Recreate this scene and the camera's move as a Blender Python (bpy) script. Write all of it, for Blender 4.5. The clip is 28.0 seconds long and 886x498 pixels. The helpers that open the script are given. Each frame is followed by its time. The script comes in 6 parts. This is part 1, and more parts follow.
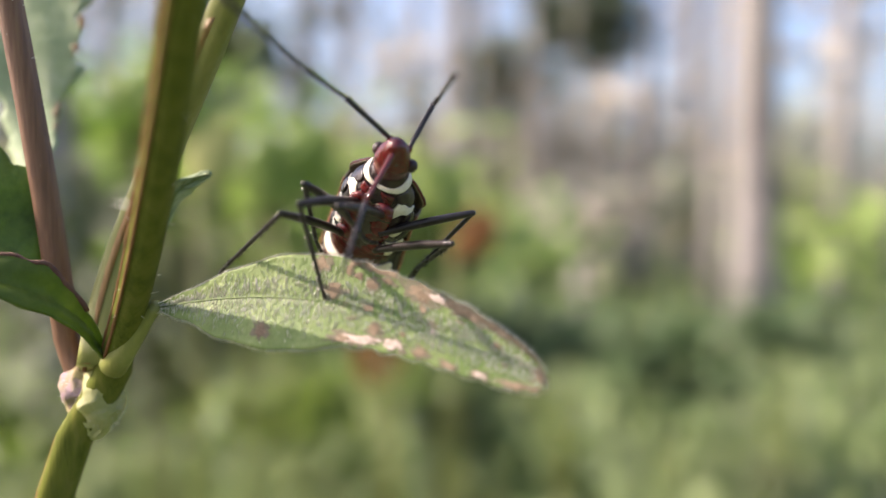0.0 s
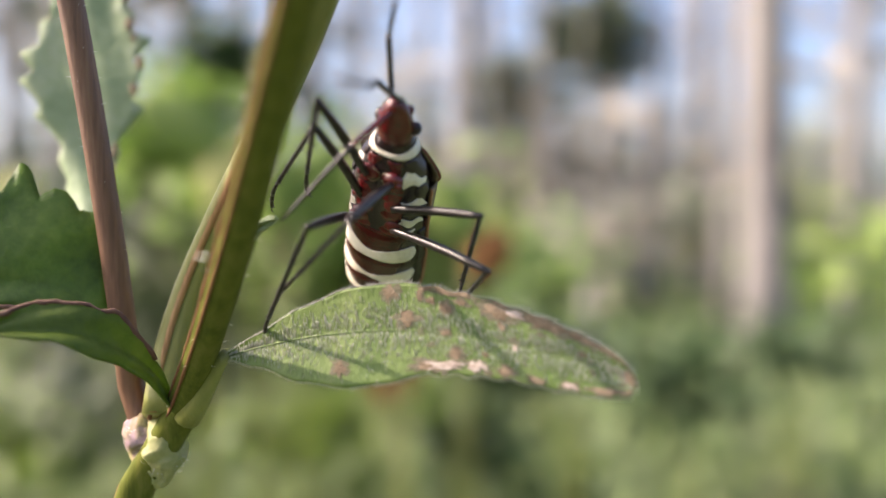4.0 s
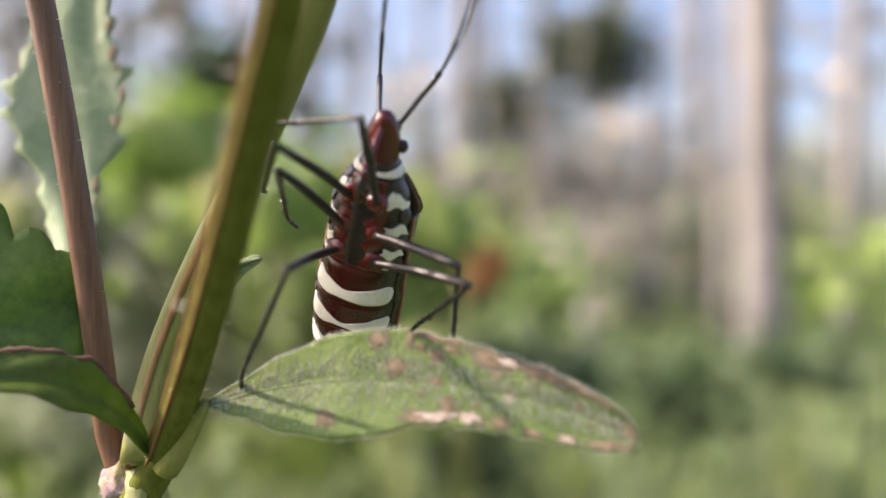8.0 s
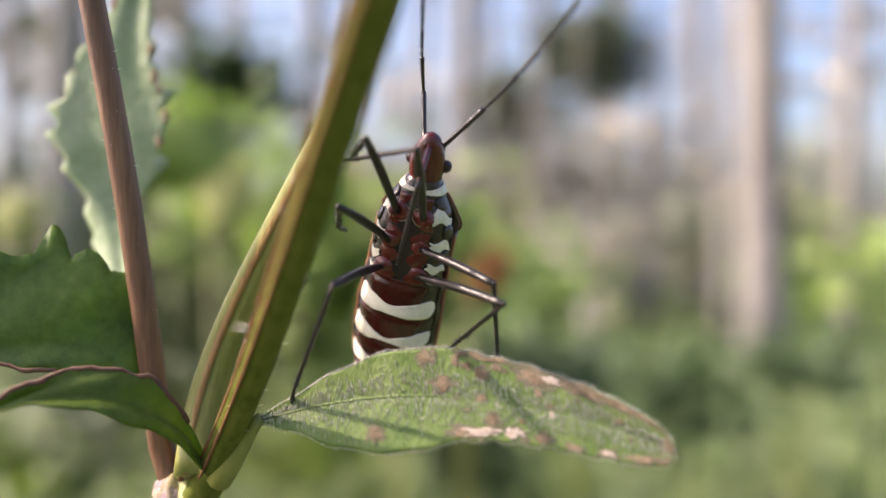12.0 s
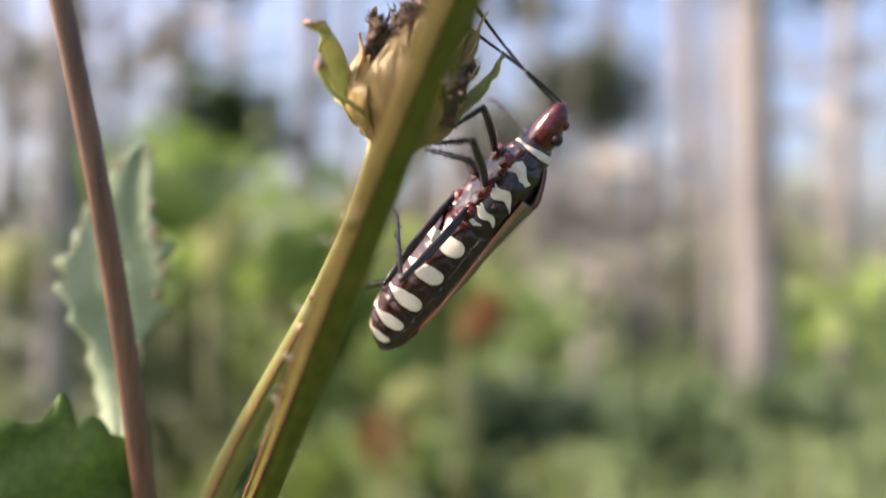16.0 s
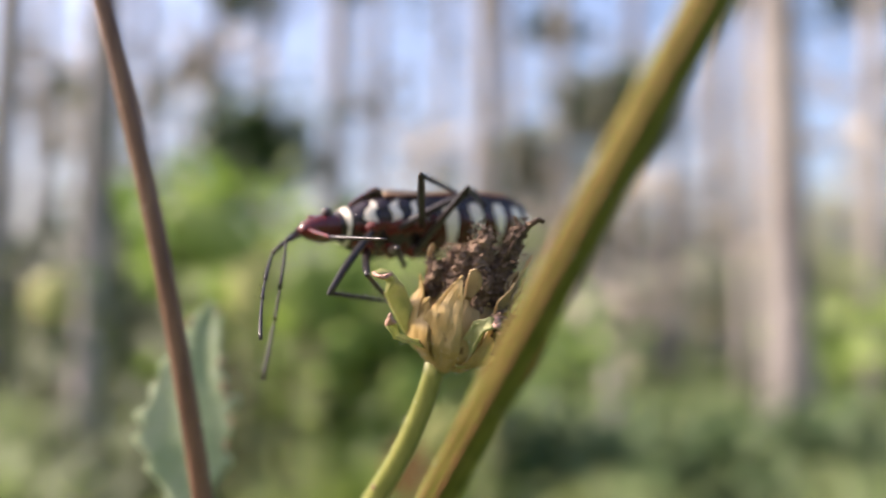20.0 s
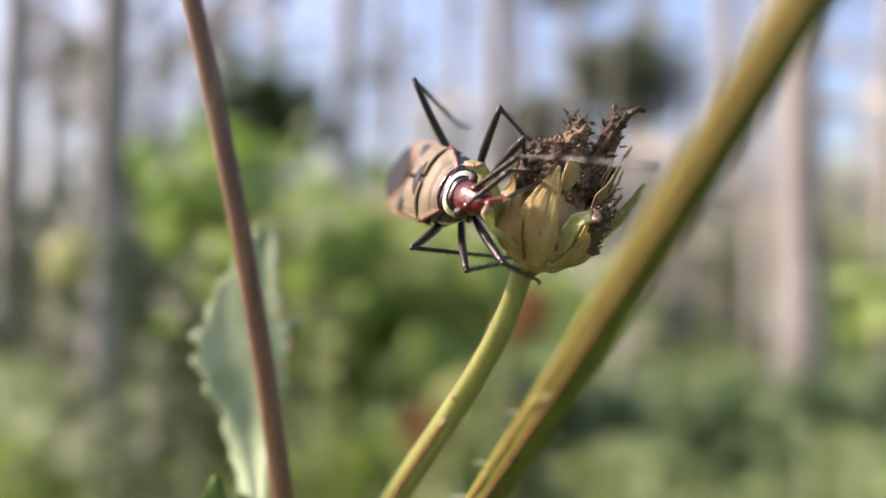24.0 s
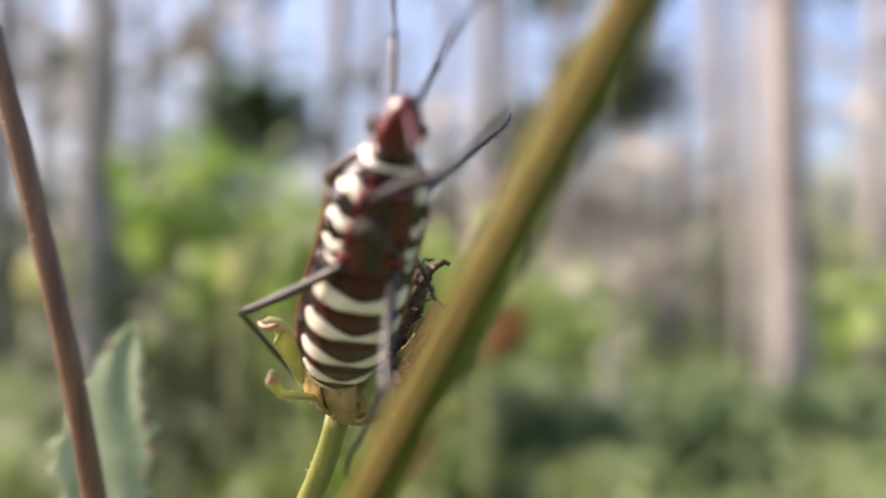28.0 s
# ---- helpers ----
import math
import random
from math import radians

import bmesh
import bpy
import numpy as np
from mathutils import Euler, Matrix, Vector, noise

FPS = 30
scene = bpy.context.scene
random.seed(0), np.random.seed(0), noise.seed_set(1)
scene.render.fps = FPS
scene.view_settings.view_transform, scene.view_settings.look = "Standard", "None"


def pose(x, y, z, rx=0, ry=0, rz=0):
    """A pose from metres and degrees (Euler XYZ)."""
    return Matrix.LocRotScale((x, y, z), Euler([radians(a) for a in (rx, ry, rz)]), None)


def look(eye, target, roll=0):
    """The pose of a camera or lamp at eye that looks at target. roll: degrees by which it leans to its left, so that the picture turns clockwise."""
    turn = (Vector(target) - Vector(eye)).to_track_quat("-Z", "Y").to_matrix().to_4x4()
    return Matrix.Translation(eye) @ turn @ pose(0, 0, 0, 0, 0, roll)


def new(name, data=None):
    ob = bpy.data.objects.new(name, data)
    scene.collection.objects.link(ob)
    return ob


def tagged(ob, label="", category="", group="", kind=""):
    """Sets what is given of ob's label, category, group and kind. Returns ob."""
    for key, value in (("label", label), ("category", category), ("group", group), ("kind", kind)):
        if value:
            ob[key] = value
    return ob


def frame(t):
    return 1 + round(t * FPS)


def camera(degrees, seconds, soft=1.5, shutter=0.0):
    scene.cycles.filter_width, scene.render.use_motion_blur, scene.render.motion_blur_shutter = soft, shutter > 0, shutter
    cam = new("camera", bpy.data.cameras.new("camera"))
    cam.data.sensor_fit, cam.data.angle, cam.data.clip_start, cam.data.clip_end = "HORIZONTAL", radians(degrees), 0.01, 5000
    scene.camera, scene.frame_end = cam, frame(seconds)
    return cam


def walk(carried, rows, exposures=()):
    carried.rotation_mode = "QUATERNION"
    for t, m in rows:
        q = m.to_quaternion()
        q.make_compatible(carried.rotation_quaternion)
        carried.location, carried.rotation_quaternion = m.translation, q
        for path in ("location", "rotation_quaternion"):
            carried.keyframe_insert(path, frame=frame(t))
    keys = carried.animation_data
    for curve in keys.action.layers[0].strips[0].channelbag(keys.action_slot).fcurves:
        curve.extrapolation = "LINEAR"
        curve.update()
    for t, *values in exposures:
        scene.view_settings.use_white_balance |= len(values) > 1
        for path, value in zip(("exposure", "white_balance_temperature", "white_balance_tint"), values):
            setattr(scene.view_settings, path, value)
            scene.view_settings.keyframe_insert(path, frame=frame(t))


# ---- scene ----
MM = 0.001
HEIGHT = 0.4564        # the first eye height over the ground

cam = camera(58.4, 28.0, 1.5, 0.4)
cam.data.dof.use_dof = True
cam.data.dof.focus_distance = 0.0464
cam.data.dof.aperture_fstop = 15.0


def mm(x, y, z):
    """Millimetres from the eye at 8 s, in the world."""
    return Vector((x * MM, y * MM, HEIGHT + z * MM))


def eye_pose(x, y, z, yaw, pitch, roll):
    v = mm(x, y, z)
    return pose(v.x, v.y, v.z, 90 + pitch, roll, yaw)


walk(cam, [(t, eye_pose(*p)) for t, *p in [
    (0, 3.29, -2.59, -3.33, -0.5, -2.24, -0.07),
    (1, 2.57, -3.42, -2.47, -0.23, -2, -0.22),
    (2, 2.19, -4.29, -1.04, 0.28, -1.65, -0.72),
    (3, -0.13, -2.57, -0.93, -0.16, -1.01, 0.11),
    (3.5, -0.5, -1.58, -1.52, 0.03, -1.18, -0.03),
    (5.5, 0.08, -4.06, -1.58, 0.24, -0.12, -0.07),
    (6, -2.64, -1.71, -1.75, 0.16, -0.22, -0.19),
    (6.5, -1.99, -0.8, -1.43, 0.09, -0.39, -0.08),
    (7, -1.43, -0.65, -1.29, 0.04, -0.23, 0.02),
    (7.5, -0.93, -0.03, -1.02, 0.15, -0.01, 0.14),
    (8, 0, -0.01, 0, -0, -0, 0.03),
    (8.5, 1.04, 0.83, -0.57, 0.37, 0.11, 0.19),
    (9, -2, 2.64, 0.2, 0.29, 0.31, 0.1),
    (9.5, -3.58, 2.76, 0.47, 0.37, 0.21, -0.42),
    (10, -4.85, 1.05, 0.31, 0.23, 0.31, -0.42),
    (10.5, -3.07, 1.92, 0.69, -0.07, 0.23, -0.46),
    (11, -1.44, -0.85, 0.66, -0.11, 0.13, 0.13),
    (11.5, -2.11, -1.99, 0.54, 0.01, 0.11, 0.06),
    (12, -2.45, -2.06, 1.22, -0.04, 0.04, 0.15),
    (12.5, -1.69, -3.42, -0.41, -0.08, 0.14, 0.32),
    (14.5, -1.58, -6.04, 2.21, -0.07, 0.25, 0.4),
    (15, 0.12, -7.19, 2.6, 0.05, 0.81, 0.41),
    (15.5, -0.84, -5.65, 4.18, -0.02, 1.27, 0.36),
    (16, -0.79, -7.45, 10.28, -0.33, 2.44, 0.04),
    (16.5, 1.29, -9.82, 12.73, -0.36, 2.67, -0.19),
    (17, 3.44, -8.91, 13.66, -0.33, 2.68, 0.11),
    (17.5, 4.35, -10.14, 13.08, -0.29, 2.71, 0.36),
    (18, 4.24, -10.94, 13.3, 0.13, 2.83, 0.3),
    (18.5, 1.19, -10.75, 13.72, 0.44, 2.69, -0.04),
    (19, 1.29, -11.56, 14.47, 0.37, 3.01, -0.04),
    (19.5, 1.66, -11.01, 17.19, 0.39, 3.03, -0.11),
    (20, -2.36, -14.18, 22.13, 1.51, 3.87, 0.07),
    (20.5, -3.79, -14.28, 21.97, 1.93, 3.92, 0.08),
    (21, -8.14, -13.32, 21.86, 2.54, 3.81, -0.05),
    (21.5, -9.01, -13.11, 20.95, 2.32, 3.52, 0),
    (22, -10.99, -12.9, 18.83, 2.31, 2.88, -0.06),
    (22.5, -10.21, -10.91, 14.79, 2.43, 1.16, -0.29),
    (24.5, -6.83, -12.06, 18.37, 2.15, 1.77, -0.03),
    (25, -5.89, -14.05, 18.19, 1.97, 1.93, -0.07),
    (25.5, -3.32, -12.48, 19.09, 1.55, 1.96, -0.21),
    (26, -3.15, -13.34, 20.7, 1.43, 2.12, -0.19),
    (26.5, -0.14, -9.62, 22.29, 1.43, 2.33, -0.04),
    (27, 0.87, -7.52, 20.92, 1.3, 2.18, -0.1),
    (27.5, 3.64, -5.93, 23.66, 1, 2.28, 0.68),
    (28, 3.51, -9.83, 26.45, 1.64, 1.96, 0.03),
]], [(0.0, 1.14, 6900, 19.5), (12.0, 1.12, 6950, 21), (18.0, 1.03, 6980, 21.5), (28.0, 1.04, 6950, 21.5)])

# ---- light ----
SUN_TO = Vector((-0.79, -0.02, 0.61)).normalized()
world = bpy.data.worlds.new("sky")
scene.world = world
world.use_nodes = True
wn = world.node_tree.nodes
sky = wn.new("ShaderNodeTexSky")
sky.sky_type = "NISHITA"
sky.sun_disc = False
sky.sun_elevation = math.asin(SUN_TO.z)
sky.sun_rotation = math.atan2(SUN_TO.x, SUN_TO.y)
sky.air_density, sky.dust_density, sky.ozone_density = 1.0, 5.5, 3.6
wn["Background"].inputs["Strength"].default_value = 0.18
world.node_tree.links.new(sky.outputs[0], wn["Background"].inputs["Color"])
sun = new("sun", bpy.data.lights.new("sun", "SUN"))
sun.data.energy, sun.data.angle, sun.data.color = 4.2, radians(0.6), (1.0, 0.91, 0.78)
sun.matrix_world = look(SUN_TO * 50, (0, 0, 0))


# ---- materials ----
def ramp_mat(name, stops, scale=900.0, detail=4.0, rough=0.5, bump=0.15, metal=0.0, stretch=(1, 1, 1), spot=None, coat=0.0, thin=0.0,
             fine=5.0, vary=0.0, spec=0.5):
    """A surface whose colour wanders between stops with a coarse and a fine noise, with relief from the fine one.
    spot: (colour, scale, threshold) for blotches of their own; thin: light let through; vary: difference from piece to piece."""
    m = bpy.data.materials.new(name)
    m.use_nodes = True
    n, l = m.node_tree.nodes, m.node_tree.links
    b = n["Principled BSDF"]
    co = n.new("ShaderNodeTexCoord")
    mp = n.new("ShaderNodeMapping")
    mp.inputs["Scale"].default_value = stretch
    l.new(co.outputs["Object"], mp.inputs["Vector"])
    big, small = n.new("ShaderNodeTexNoise"), n.new("ShaderNodeTexNoise")
    for tex, s in ((big, scale), (small, scale * fine)):
        tex.inputs["Scale"].default_value, tex.inputs["Detail"].default_value = s, detail
        l.new(mp.outputs[0], tex.inputs["Vector"])
    mix = n.new("ShaderNodeMix")
    mix.inputs["Factor"].default_value = 0.35
    l.new(big.outputs["Fac"], mix.inputs["A"])
    l.new(small.outputs["Fac"], mix.inputs["B"])
    src = mix.outputs["Result"]
    if vary:
        info, add, off = n.new("ShaderNodeObjectInfo"), n.new("ShaderNodeMath"), n.new("ShaderNodeMath")
        off.operation, off.inputs[1].default_value, off.inputs[2].default_value = "MULTIPLY_ADD", vary, -vary / 2
        l.new(info.outputs["Random"], off.inputs[0])
        l.new(src, add.inputs[0])
        l.new(off.outputs[0], add.inputs[1])
        src = add.outputs[0]
    r = n.new("ShaderNodeValToRGB")
    e = r.color_ramp.elements
    while len(e) < len(stops):
        e.new(0.5)
    for k, c in enumerate(stops):
        e[k].position = 0.3 + 0.4 * k / max(1, len(stops) - 1)
        e[k].color = (*c, 1)
    l.new(src, r.inputs["Fac"])
    out = r.outputs["Color"]
    if spot:
        vo, th, mx = n.new("ShaderNodeTexNoise"), n.new("ShaderNodeValToRGB"), n.new("ShaderNodeMix")
        vo.inputs["Scale"].default_value, vo.inputs["Detail"].default_value = spot[1], 3
        l.new(mp.outputs[0], vo.inputs["Vector"])
        th.color_ramp.elements[0].position, th.color_ramp.elements[1].position = spot[2], spot[2] + 0.06
        l.new(vo.outputs["Fac"], th.inputs["Fac"])
        mx.data_type = "RGBA"
        l.new(th.outputs["Color"], mx.inputs["Factor"])
        l.new(out, mx.inputs["A"])
        mx.inputs["B"].default_value = (*spot[0], 1)
        out = mx.outputs["Result"]
    l.new(out, b.inputs["Base Color"])
    b.inputs["Roughness"].default_value, b.inputs["Metallic"].default_value = rough, metal
    b.inputs["Coat Weight"].default_value, b.inputs["Specular IOR Level"].default_value = coat, spec
    bp = n.new("ShaderNodeBump")
    bp.inputs["Strength"].default_value, bp.inputs["Distance"].default_value = bump, 0.3 / scale
    l.new(small.outputs["Fac"], bp.inputs["Height"])
    l.new(bp.outputs[0], b.inputs["Normal"])
    if thin:
        tr, ms = n.new("ShaderNodeBsdfTranslucent"), n.new("ShaderNodeMixShader")
        l.new(out, tr.inputs["Color"])
        ms.inputs[0].default_value = thin
        l.new(b.outputs[0], ms.inputs[1])
        l.new(tr.outputs[0], ms.inputs[2])
        l.new(ms.outputs[0], n["Material Output"].inputs["Surface"])
    return m


M_STEM = ramp_mat("stem_green", [(0.056, 0.070, 0.011), (0.102, 0.116, 0.019), (0.145, 0.140, 0.034)], 1300, stretch=(1, 1, 0.04), rough=0.7, bump=0.2, spec=0.1)
M_RIDGE = ramp_mat("stem_ridge_brown", [(0.10, 0.046, 0.022), (0.19, 0.085, 0.044), (0.17, 0.105, 0.040)], 700, stretch=(1, 1, 0.2), rough=0.7, bump=0.2, spec=0.15)
M_STALK = ramp_mat("stalk_green", [(0.13, 0.15, 0.03), (0.22, 0.22, 0.06)], 500, stretch=(1, 1, 0.2), rough=0.5)
M_BROWN = ramp_mat("stem_brown", [(0.078, 0.036, 0.019), (0.142, 0.070, 0.039), (0.20, 0.112, 0.062)], 1300, stretch=(1, 1, 0.05), rough=0.55)
M_NODE = ramp_mat("node_purple", [(0.20, 0.115, 0.135), (0.36, 0.25, 0.27), (0.24, 0.20, 0.085), (0.40, 0.34, 0.19)], 420, rough=0.75, bump=0.25, spec=0.2)
M_HAIR = ramp_mat("plant_hair", [(0.75, 0.72, 0.62), (0.85, 0.84, 0.78)], 2000, rough=0.35, thin=0.3)
M_LEAF = ramp_mat("leaf_green", [(0.075, 0.142, 0.020), (0.155, 0.23, 0.050), (0.27, 0.335, 0.12)], 420, detail=6, rough=0.5, bump=0.22, thin=0.2, fine=14, stretch=(1, 1, 0.45))
M_LEAFDARK = ramp_mat("leaf_deep_green", [(0.052, 0.105, 0.014), (0.112, 0.20, 0.027), (0.20, 0.30, 0.055)], 260, detail=6, rough=0.45, bump=0.16, thin=0.5, fine=6)
M_LEAFMID = ramp_mat("leaf_yellow_green", [(0.065, 0.115, 0.014), (0.12, 0.19, 0.024), (0.19, 0.26, 0.045)], 300, rough=0.5, thin=0.55)
M_LEAFPALE = ramp_mat("leaf_pale_underside", [(0.19, 0.28, 0.14), (0.29, 0.37, 0.21), (0.40, 0.46, 0.31)], 300, rough=0.7, thin=0.25)
M_RIM = ramp_mat("leaf_dry_rim", [(0.062, 0.027, 0.018), (0.17, 0.088, 0.055)], 900, rough=0.8)
M_VEIN = ramp_mat("leaf_vein", [(0.11, 0.17, 0.045), (0.165, 0.225, 0.07)], 900, rough=0.5, thin=0.15)
M_SCAR = ramp_mat("leaf_scar_tan", [(0.09, 0.06, 0.032), (0.19, 0.13, 0.075), (0.34, 0.25, 0.165)], 1500, rough=0.75, bump=0.4)
M_SCARPALE = ramp_mat("leaf_scar_pale", [(0.24, 0.15, 0.11), (0.48, 0.38, 0.31), (0.70, 0.62, 0.55)], 1900, rough=0.6, bump=0.4)
M_CALYX = ramp_mat("calyx_straw", [(0.36, 0.24, 0.085), (0.52, 0.38, 0.16), (0.62, 0.50, 0.27)], 420, stretch=(1, 1, 0.4), rough=0.36, bump=0.35, thin=0.48, spot=((0.16, 0.085, 0.04), 800, 0.68), vary=0.12)
M_BRACT = ramp_mat("bract_green", [(0.32, 0.35, 0.13), (0.46, 0.47, 0.20), (0.54, 0.51, 0.28)], 500, rough=0.5, bump=0.3, thin=0.45)
M_BRACTTIP = ramp_mat("bract_tip_pink", [(0.30, 0.15, 0.11), (0.48, 0.30, 0.23)], 900, rough=0.6)
M_FLORET = ramp_mat("floret_dry_brown", [(0.035, 0.02, 0.014), (0.10, 0.062, 0.04), (0.24, 0.16, 0.105)], 1500, rough=0.85, bump=0.8, vary=0.25)
M_CHAFF = ramp_mat("chaff_straw", [(0.30, 0.20, 0.09), (0.46, 0.34, 0.18)], 900, stretch=(1, 1, 0.25), rough=0.6, thin=0.25, vary=0.2)
M_BLACK = ramp_mat("shell_black", [(0.010, 0.006, 0.007), (0.026, 0.014, 0.016)], 1600, rough=0.2, bump=0.2, spec=0.55)
M_LEG = ramp_mat("leg_black", [(0.012, 0.0095, 0.010), (0.030, 0.023, 0.022)], 4000, rough=0.28, bump=0.2, spec=0.4)
M_RED = ramp_mat("shell_red", [(0.034, 0.0032, 0.0038), (0.085, 0.0065, 0.007), (0.05, 0.0045, 0.005)], 1100, rough=0.17, bump=0.2, spec=0.6)
M_COXA = ramp_mat("leg_base_red", [(0.060, 0.008, 0.009), (0.15, 0.020, 0.018)], 1300, rough=0.2, bump=0.2, spec=0.5)
M_WINGPALE = ramp_mat("wing_pale_rim", [(0.20, 0.145, 0.088), (0.29, 0.215, 0.13)], 900, rough=0.5, bump=0.3)
M_MAROON = ramp_mat("shell_maroon", [(0.024, 0.0026, 0.0028), (0.062, 0.0060, 0.0058)], 900, rough=0.17, bump=0.14, spec=0.42)
# ochre brown of the lower stalk, with warm sunlight mixed into the colour
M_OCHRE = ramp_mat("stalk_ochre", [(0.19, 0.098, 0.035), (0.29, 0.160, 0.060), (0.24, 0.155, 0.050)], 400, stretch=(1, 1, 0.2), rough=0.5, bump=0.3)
M_FLUSH = ramp_mat("stem_flush", [(0.072, 0.060, 0.013), (0.105, 0.072, 0.021), (0.125, 0.062, 0.031)], 1300, stretch=(1, 1, 0.04), rough=0.8, spec=0.08)
M_HALO = ramp_mat("leaf_scar_halo", [(0.10, 0.10, 0.045), (0.17, 0.14, 0.09)], 1500, rough=0.75, bump=0.4)
M_WHITE = ramp_mat("band_cream", [(0.56, 0.49, 0.37), (0.72, 0.66, 0.54), (0.80, 0.76, 0.67)], 800, rough=0.4, bump=0.1)
M_EYE = ramp_mat("eye_dark", [(0.010, 0.005, 0.006), (0.028, 0.010, 0.011)], 6000, rough=0.3, bump=0.5, spec=0.4)
M_WING = ramp_mat("wing_tan", [(0.10, 0.072, 0.042), (0.142, 0.105, 0.064), (0.175, 0.132, 0.083)], 900, rough=0.5, bump=0.35, fine=9)
M_WINGEDGE = ramp_mat("wing_edge_orange", [(0.28, 0.10, 0.05), (0.38, 0.19, 0.10)], 900, rough=0.45)
M_MEMBRANE = ramp_mat("wing_membrane_black", [(0.010, 0.010, 0.011), (0.024, 0.023, 0.024)], 900, rough=0.75, bump=0.2, spec=0.12)
M_BARK = ramp_mat("bark_pale", [(0.17, 0.155, 0.145), (0.27, 0.25, 0.235), (0.35, 0.33, 0.315)], 6, stretch=(1, 1, 0.3), rough=0.85, bump=0.6, vary=0.15)
M_BARKMID = ramp_mat("bark_dull", [(0.11, 0.10, 0.096), (0.19, 0.177, 0.17), (0.26, 0.246, 0.238)], 6, stretch=(1, 1, 0.3), rough=0.85, bump=0.6, vary=0.1)
M_BARKGREY = ramp_mat("bark_grey", [(0.12, 0.10, 0.09), (0.22, 0.195, 0.18)], 6, stretch=(1, 1, 0.3), rough=0.9, bump=0.6, vary=0.2)
M_GROUND = ramp_mat("ground_soil_moss", [(0.055, 0.08, 0.03), (0.105, 0.14, 0.055), (0.16, 0.175, 0.08)], 2.2, detail=6, rough=0.9, bump=0.6, fine=9)
M_GRASS = ramp_mat("grass", [(0.07, 0.12, 0.035), (0.14, 0.20, 0.07), (0.21, 0.25, 0.10)], 3.0, rough=0.6, thin=0.35)
# bush leaf green, raised in brightness so the colour itself holds sunlight
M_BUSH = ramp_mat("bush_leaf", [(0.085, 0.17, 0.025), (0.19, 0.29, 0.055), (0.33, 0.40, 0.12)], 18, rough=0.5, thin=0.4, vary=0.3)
# darker copy of the bush leaf; shade on low bushes sits in this colour
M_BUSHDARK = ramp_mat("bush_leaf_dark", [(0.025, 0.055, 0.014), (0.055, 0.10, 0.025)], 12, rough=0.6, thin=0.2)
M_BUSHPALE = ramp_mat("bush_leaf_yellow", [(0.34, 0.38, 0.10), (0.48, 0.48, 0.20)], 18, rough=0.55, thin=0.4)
M_BUSHSOFT = ramp_mat("bush_leaf_soft", [(0.20, 0.23, 0.13), (0.34, 0.36, 0.24)], 18, rough=0.6, thin=0.35)
M_BUSHRUST = ramp_mat("bush_leaf_rust", [(0.24, 0.08, 0.02), (0.34, 0.15, 0.04)], 18, rough=0.7, thin=0.2)
M_TWIG = ramp_mat("dry_twigs", [(0.28, 0.25, 0.20), (0.42, 0.39, 0.33)], 3, rough=0.9)
M_CROWN = ramp_mat("crown_leaf", [(0.045, 0.065, 0.03), (0.085, 0.11, 0.05)], 1.5, rough=0.7, thin=0.25)


# ---- building ----
def link(name, bm, material, parent=None, at=(0, 0, 0), label="", smooth=True, unit=MM):
    me = bpy.data.meshes.new(name)
    for v in bm.verts:
        v.co *= unit
    bmesh.ops.recalc_face_normals(bm, faces=bm.faces[:])
    bm.to_mesh(me)
    bm.free()
    me.materials.append(material)
    if smooth:
        for p in me.polygons:
            p.use_smooth = True
    ob = new(name, me)
    ob.location = Vector(at) * unit
    ob.parent = parent
    return tagged(ob, label)


def part(name, bm, material, parent, label="", at=(0, 0, 0), smooth=True):
    """One mesh under a thing or a part, in millimetres of its parent's space."""
    return link(name, bm, material, parent, at, label, smooth)


def poly(coefs, z):
    return sum(c * (z / 20) ** k for k, c in enumerate(coefs))


def blend(table, x):
    """Smooth values between the rows (x, a, b, ...) of a short table."""
    if x <= table[0][0]:
        return table[0][1:]
    for a, b in zip(table, table[1:]):
        if x <= b[0]:
            u = (x - a[0]) / (b[0] - a[0])
            u = u * u * (3 - 2 * u) * 0.6 + u * 0.4
            return tuple(p + (q - p) * u for p, q in zip(a[1:], b[1:]))
    return table[-1][1:]


def tube(bm, path, radius, sides=10, section=None, caps=True):
    """A tube along points; radius(u) or a number; section(angle) shapes it."""
    pts = [Vector(p) for p in path]
    n = len(pts)
    d0 = (pts[1] - pts[0]).normalized()
    side = d0.orthogonal().normalized()
    rings = []
    for i, p in enumerate(pts):
        d = (pts[min(i + 1, n - 1)] - pts[max(i - 1, 0)]).normalized()
        side = (side - d * side.dot(d)).normalized()
        other = d.cross(side)
        r = radius(i / (n - 1)) if callable(radius) else radius
        ring = []
        for k in range(sides):
            a = 2 * math.pi * k / sides
            s = r * (section(a) if section else 1)
            ring.append(bm.verts.new(p + side * (math.cos(a) * s) + other * (math.sin(a) * s)))
        rings.append(ring)
    for a, b in zip(rings, rings[1:]):
        for k in range(sides):
            bm.faces.new((a[k], a[(k + 1) % sides], b[(k + 1) % sides], b[k]))
    if caps:
        bm.faces.new(rings[0][::-1])
        bm.faces.new(rings[-1])
    return bm


